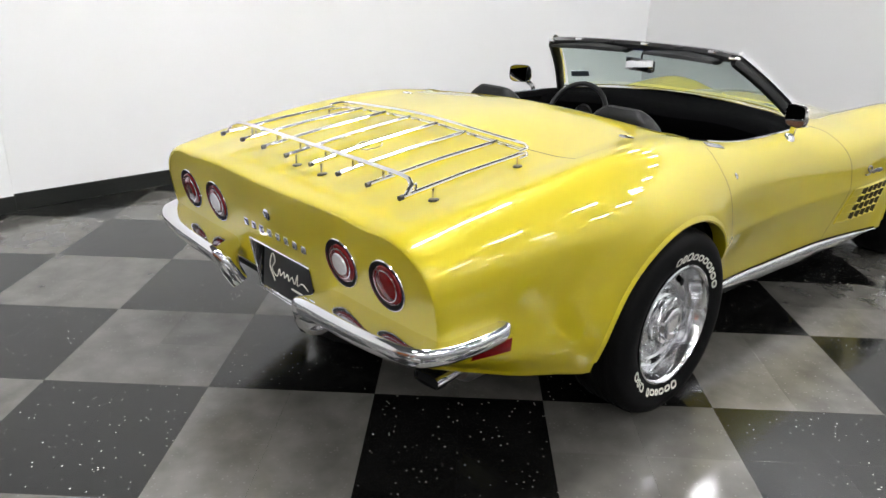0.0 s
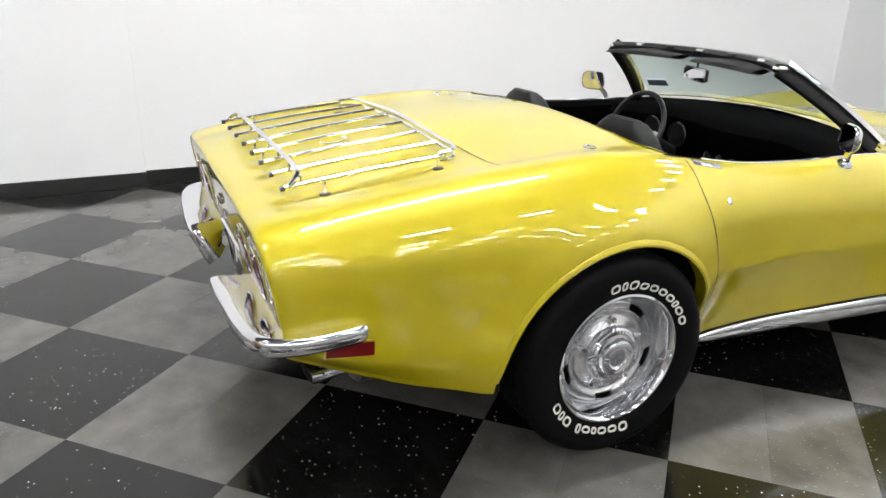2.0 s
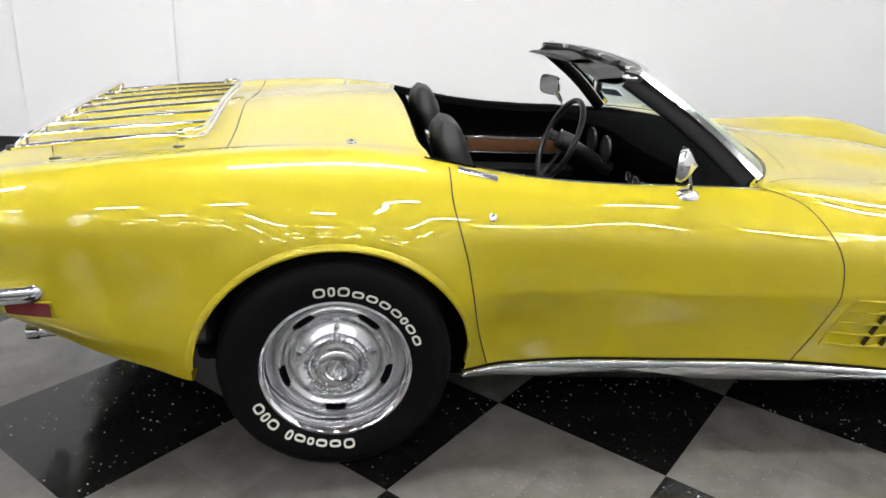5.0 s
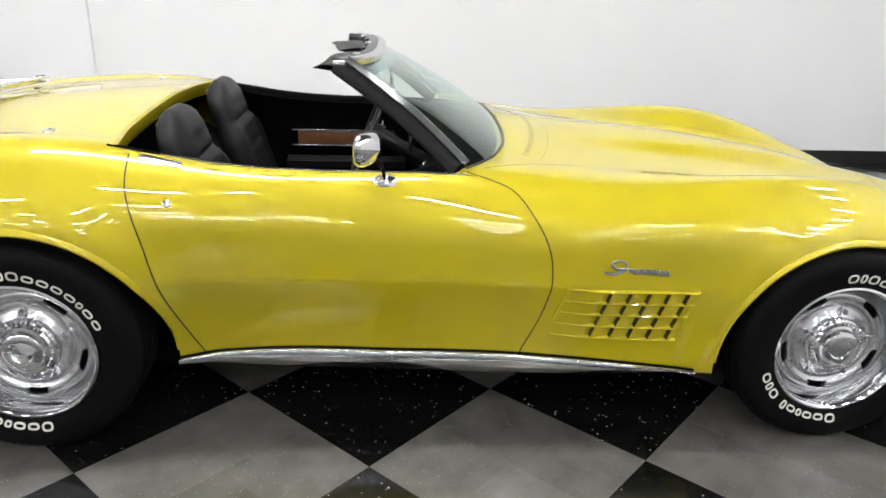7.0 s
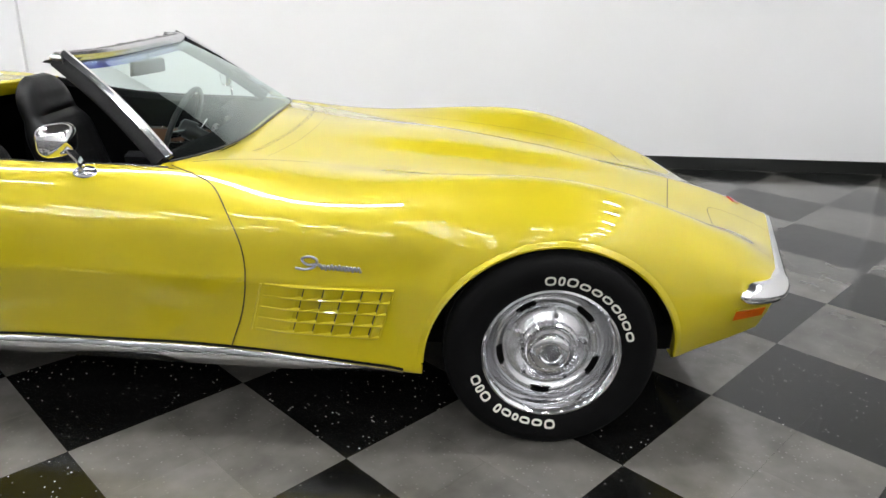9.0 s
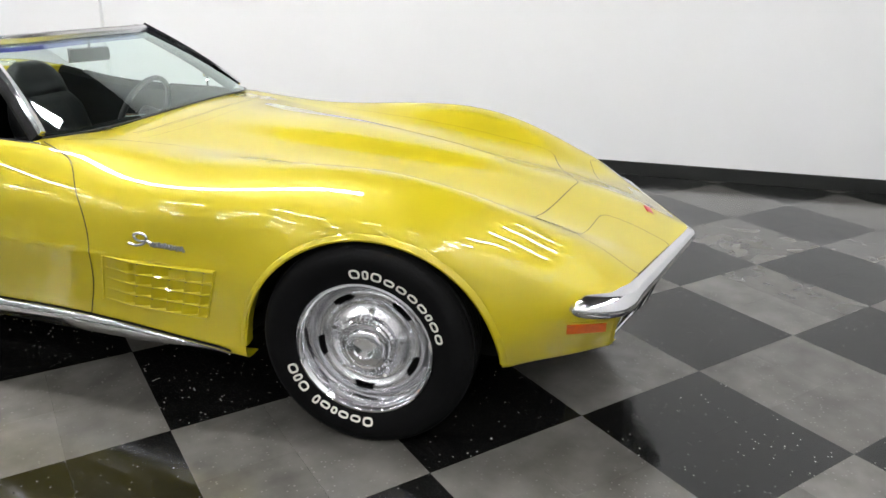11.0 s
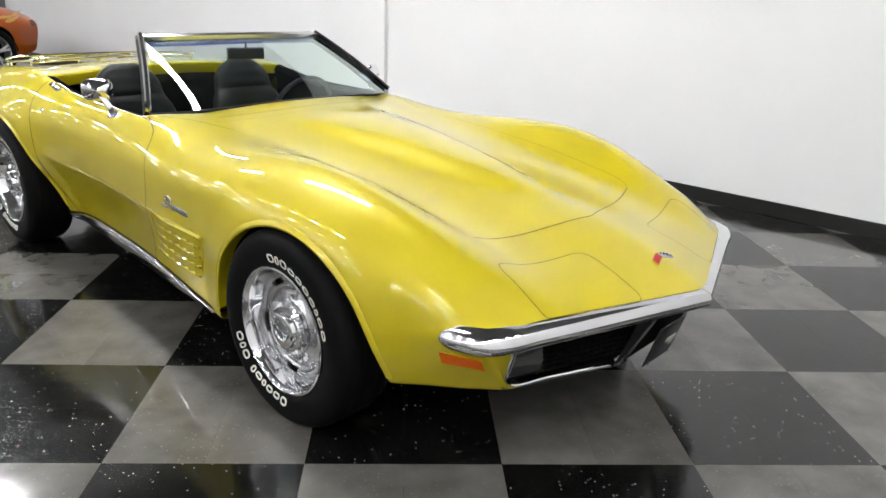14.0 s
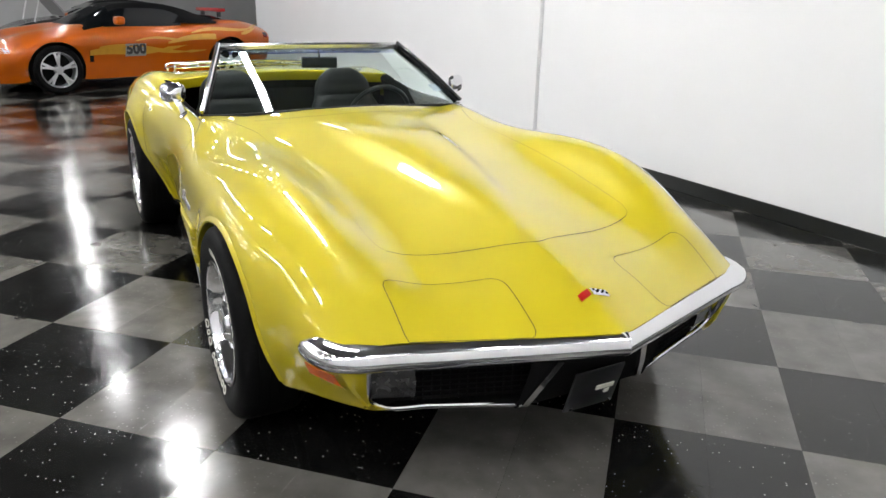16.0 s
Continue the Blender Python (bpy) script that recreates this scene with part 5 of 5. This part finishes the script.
def oc_section(x):
    ctrl = [(0.0, OC["z0"](x))] + [(OC[f"y{k}"](x), OC[f"z{k}"](x)) for k in range(1, 5)]
    full = [(-ctrl[1][0], ctrl[1][1])] + ctrl
    t = [0.0]
    for a, b in zip(full, full[1:]):
        t.append(t[-1] + math.hypot(b[0] - a[0], b[1] - a[1]))
    cy, cz = (hermite([(t[i], full[i][k]) for i in range(len(full))]) for k in (0, 1))
    pts = []
    for k in range(4):
        for j in range(8):
            u = t[k + 1] + (t[k + 2] - t[k + 1]) * j / 8
            pts.append((x, max(0, cy(u)), cz(u)))
    pts.append((x, *ctrl[-1]))
    return pts


OC_WHEELS = ((1.345, .335), (-1.340, .345))


def coupe(name, m, paint, open_hood=False):
    c = holder(name, None, m)
    rows = []
    for k in range(111):
        pts = oc_section(-2.2 + 4.42 * k / 110)
        rows.append([(x, -y, z) for x, y, z in reversed(pts)] + [(x, y, z) for x, y, z in pts[1:]])
    bm = grid(rows)
    bm.faces.new([v for v in list(bm.verts)[:len(rows[0])]])
    bm.faces.new([v for v in list(bm.verts)[-len(rows[0]):]])
    kill = []
    for f in bm.faces:
        p = f.calc_center_median()
        if len(f.verts) == 4 and abs(p.y) > .6:
            for wx, wr in OC_WHEELS:
                if math.hypot(p.x - wx, p.z - wr) < wr + .045:
                    kill.append(f)
                    break
    bmesh.ops.delete(bm, geom=kill, context="FACES")
    for v in bm.verts:
        if v.is_boundary:
            for wx, wr in OC_WHEELS:
                d = math.hypot(v.co.x - wx, v.co.z - wr)
                if abs(d - wr - .045) < .05:
                    v.co.x, v.co.z = wx + (v.co.x - wx) * (wr + .045) / d, wr + (v.co.z - wr) * (wr + .045) / d
    bmesh.ops.recalc_face_normals(bm, faces=bm.faces)
    part("body", bm, paint, c)
    part("underbody", box(-2.0, 2.0, -.60, .60, .16, .62, .03), DARK, c)
    # cabin: cloth roof, glass below
    keys = [(-1.42, .99, .02, .60), (-1.15, 1.04, .05, .62), (-.75, 1.17, .17, .61), (-.35, 1.235, .23, .58), (0.0, 1.235, .24, .56), (.30, 1.20, .21, .55), (.62, 1.06, .10, .60), (.92, .92, .01, .64)]
    rows = []
    for x, zt, rise, w in keys:
        zb = zt - rise - .06
        ring = []
        for q in range(-10, 11):
            u = q / 10
            ring.append((x, w * u * (1.16 if abs(u) > .85 else 1.0), zt - (zt - zb) * max(0, (abs(u) - .55) / .45) ** 1.8))
        rows.append(ring)
    fine = []
    for j in range(len(rows[0])):
        fine.append(smooth_path([r[j] for r in rows], 4))
    allrows = [[fine[j][i] for j in range(len(fine))] for i in range(len(fine[0]))]
    part("roof", grid(allrows[:22]), SOFT_TOP, c, "black cloth roof")
    part("windscreen", grid(allrows[21:]), DARK_GLASS, c)
    for s in (-1, 1):
        part("side_window", grid([[(x, s * (.705 - .10 * v), .90 + .26 * v * (1 - (abs(x + .02) / .70) ** 3 * .6)) for v in (0, .5, 1)] for x in np.linspace(-.62, .58, 9)]), DARK_GLASS, c)
        mh = part("door_mirror", box(.38, .50, s * .92 - .09, s * .92 + .09, .93, 1.05, .035, 3), paint, c)
        for wx, wr in OC_WHEELS:
            w = holder("wheel", c, pose(wx, s * .80, wr, 0, 0, 0 if s < 0 else 180))
            part("tyre", lathe([(.235, -.10), (.27, -.115), (wr - .03, -.115), (wr - .005, -.095), (wr, 0), (wr - .005, .095), (.235, .10)], 48), RUBBER, w)
            part("rim", lathe([(.245, -.104), (.238, -.110), (.228, -.100), (.222, -.05), (.222, .08)], 48), SILVER, w)
            part("wheel_back", lathe([(0, .02), (.222, .02)], 32), DARK, w)
            for k in range(5):
                a = math.radians(72 * k + 18)
                for da in (-.13, .13):
                    bm = sweep([(.045 * math.cos(a), -.095, .045 * math.sin(a)), (.14 * math.cos(a + da * .6), -.092, .14 * math.sin(a + da * .6)), (.230 * math.cos(a + da), -.088, .230 * math.sin(a + da))], [(-.016, -.012), (.016, -.012), (.013, .012), (-.013, .012)], up=(0, 1, 0))
                    part("spoke", bm, SILVER, w)
            part("hub_cap", lathe([(0, -.112), (.045, -.108), (.06, -.095), (.06, -.05)], 24), SILVER, w)
        for k, (wx, wr) in enumerate(OC_WHEELS):
            rows = []
            for q in range(25):
                a = math.radians(180 * q / 24)
                rows.append([(wx + (wr + .06) * math.cos(a), s * y, wr + (wr + .06) * math.sin(a)) for y in (.84, .55)])
            part("wheel_well", grid(rows), DARK, c)
    return c


def oc_side(x, z, s, lift):
    pts = oc_section(x)[8:]
    zs = [p[2] for p in pts][::-1]
    return Vector((x, s * (float(np.interp(z, zs, [p[1] for p in pts][::-1])) + lift), z))


OC_POSE = ROOM @ pose(-8.12, -.07, 0, 0, 0, -72.5)
oc = coupe("orange_car", OC_POSE, ORANGE)
tagged(oc, "orange sports coupe with gold flame stripes and white number panel", "car")
for s in (-1, 1):
    # gold flames along the side
    for x0, x1, z0, z1, h in ((1.05, -.6, .52, .60, .11), (.75, -1.0, .62, .52, .07), (-.3, -1.95, .66, .84, .09), (-.7, -2.1, .80, .90, .05), (.2, -1.0, .70, .74, .035)):
        rows = []
        for k in range(22):
            u = k / 21
            x = x0 + (x1 - x0) * u
            if any(math.hypot(x - wx, z0 + (z1 - z0) * u - wr) < wr + .06 for wx, wr in OC_WHEELS):
                z0 += .0
            zc = z0 + (z1 - z0) * u + .03 * math.sin(u * 7)
            hh = h * (math.sin(math.pi * min(1, u * 1.2 + .05)) ** .6 if u < .8 else h * 0 + max(.02, (1 - u) / .2 * .7))
            if any(math.hypot(x - wx, zc - wr) < wr + .10 for wx, wr in OC_WHEELS):
                if len(rows) > 1:
                    part("flame_stripe", grid(rows), GOLD, oc)
                rows = []
                continue
            rows.append([oc_side(x, zc + d * hh, s, .004) for d in (-.5, -.17, .17, .5)])
        if len(rows) > 1:
            part("flame_stripe", grid(rows), GOLD, oc)
    pn = part("number_panel", grid([[oc_side(x, z, s, .006) for z in (.48, .57, .66)] for x in (.05, .14, .26, .37)]), GREY_PANEL, oc, "pale panel with the number 500 in black")
    cu = bpy.data.curves.new("number", "FONT")
    cu.offset = .008
    cu.body, cu.size, cu.align_x, cu.align_y, cu.extrude = "500", .20, "CENTER", "CENTER", .002
    tmp = new("number", cu)
    bpy.context.view_layer.update()
    me = bpy.data.meshes.new_from_object(tmp.evaluated_get(bpy.context.evaluated_depsgraph_get()))
    bpy.data.objects.remove(tmp)
    me.materials.append(BLACK_TRIM)
    num = new("number", me)
    num.parent = pn
    p = oc_side(.21, .58, s, .016)
    num.matrix_basis = pose(p.x, p.y, p.z, 90, 0, 180 if s > 0 else 0)
    for x0, x1, z0, z1, material, nm in ((-2.17, -2.05, .70, .78, RED_LENS, "tail_lamp"), (1.90, 2.08, .57, .63, CLEAR_LENS, "headlamp")):
        part(nm, grid([[oc_side(x, z, s, .005) for z in (z0, (z0 + z1) / 2, z1)] for x in np.linspace(x0, x1, 5)]), material, oc)
    part("side_scoop", grid([[oc_side(x, z, s, .003) for z in (.42, .50, .58)] for x in (.84, .87, .90)]), DARK, oc)

bc = coupe("black_car", ROOM @ pose(-11.7, .10, 0, 0, 0, -80), CAR_BLACK)
tagged(bc, "black sports coupe with raised bonnet behind the orange car", "car")
bm = grid([[(.95 + .95 * math.cos(math.radians(48)) * u, y, .93 + .95 * math.sin(math.radians(48)) * u + .05 * math.sin(math.pi * u)) for u in (0, .25, .5, .75, 1)] for y in (-.62, -.3, 0, .3, .62)])
r = bmesh.ops.extrude_face_region(bm, geom=bm.faces[:])
bmesh.ops.translate(bm, vec=(-.02, 0, .025), verts=[e for e in r["geom"] if isinstance(e, bmesh.types.BMVert)])
bmesh.ops.recalc_face_normals(bm, faces=bm.faces)
part("raised_bonnet", bm, GREY_PANEL, bc, "raised bonnet with a pale underside")
for s in (-1, 1):
    part("bonnet_strut", tube([(1.5, s * .55, .80), (1.35, s * .55, 1.28)], .012, 8), SILVER, bc)
part("rear_wing", box(-2.12, -1.95, -.62, .62, 1.03, 1.10, .02), RED, bc, "red rear wing")
for s in (-1, 1):
    part("wing_post", box(-2.08, -2.0, s * .45 - .02, s * .45 + .02, .92, 1.04), CAR_BLACK, bc)


# ---- floor tiles ----
TS = 0.3048


def tile_mesh(name, material):
    g, c = 0.0002, 0.0006
    h = TS / 2 - g
    bm = bmesh.new()
    lo = [bm.verts.new((x, y, -0.004)) for x, y in ((-h, -h), (h, -h), (h, h), (-h, h))]
    md = [bm.verts.new((x, y, -c * .08)) for x, y in ((-h, -h), (h, -h), (h, h), (-h, h))]
    hi = [bm.verts.new((x, y, 0)) for x, y in ((c - h, c - h), (h - c, c - h), (h - c, h - c), (c - h, h - c))]
    bm.faces.new(hi)
    for k in range(4):
        bm.faces.new((md[k], md[(k + 1) % 4], hi[(k + 1) % 4], hi[k]))
        bm.faces.new((lo[k], lo[(k + 1) % 4], md[(k + 1) % 4], md[k]))
    me = bpy.data.meshes.new(name)
    bm.to_mesh(me)
    bm.free()
    me.materials.append(material)
    return me


def tile_floor():
    meshes = {0: tile_mesh("tile_dark", TILE_DARK), 1: tile_mesh("tile_light", TILE_LIGHT)}
    rest = {0: ([], []), 1: ([], [])}
    inv = ROOM.inverted()
    near = []
    for i in range(-80, 44):
        for j in range(-70, 80):
            x, y = (i + .5) * TS - .012, (j + .5) * TS
            p = inv @ Vector((x, y, 0))
            if not (HALL_X0 - .3 < p.x < HALL_X1 + .2 and HALL_Y0 - .3 < p.y < (WALL_Y + .2 if p.x > WALL_END else 9.2)):
                continue
            shade = ((i // 2) + (j // 2)) % 2
            d = max(abs(p.x - 1.3) / 1.9, abs(p.y + .55) / 1.0)
            near.append((d, x, y, shade))
    near.sort()
    for k, (d, x, y, shade) in enumerate(near):
        if k < 300:
            ob = new("tile", meshes[shade])
            ob.location = (x, y, 0)
            ob.parent = floor_base
        else:
            vs, fs = rest[shade]
            n = len(vs)
            h = TS / 2 - .0003
            vs += [(x - h, y - h, 0), (x + h, y - h, 0), (x + h, y + h, 0), (x - h, y + h, 0)]
            fs.append((n, n + 1, n + 2, n + 3))
    for shade, (vs, fs) in rest.items():
        me = bpy.data.meshes.new("far_tiles")
        me.from_pydata(vs, [], fs)
        me.materials.append((TILE_DARK, TILE_LIGHT)[shade])
        ob = new("far_tiles", me)
        ob.parent = floor_base
        ob["kind"] = "stuff"


tile_floor()
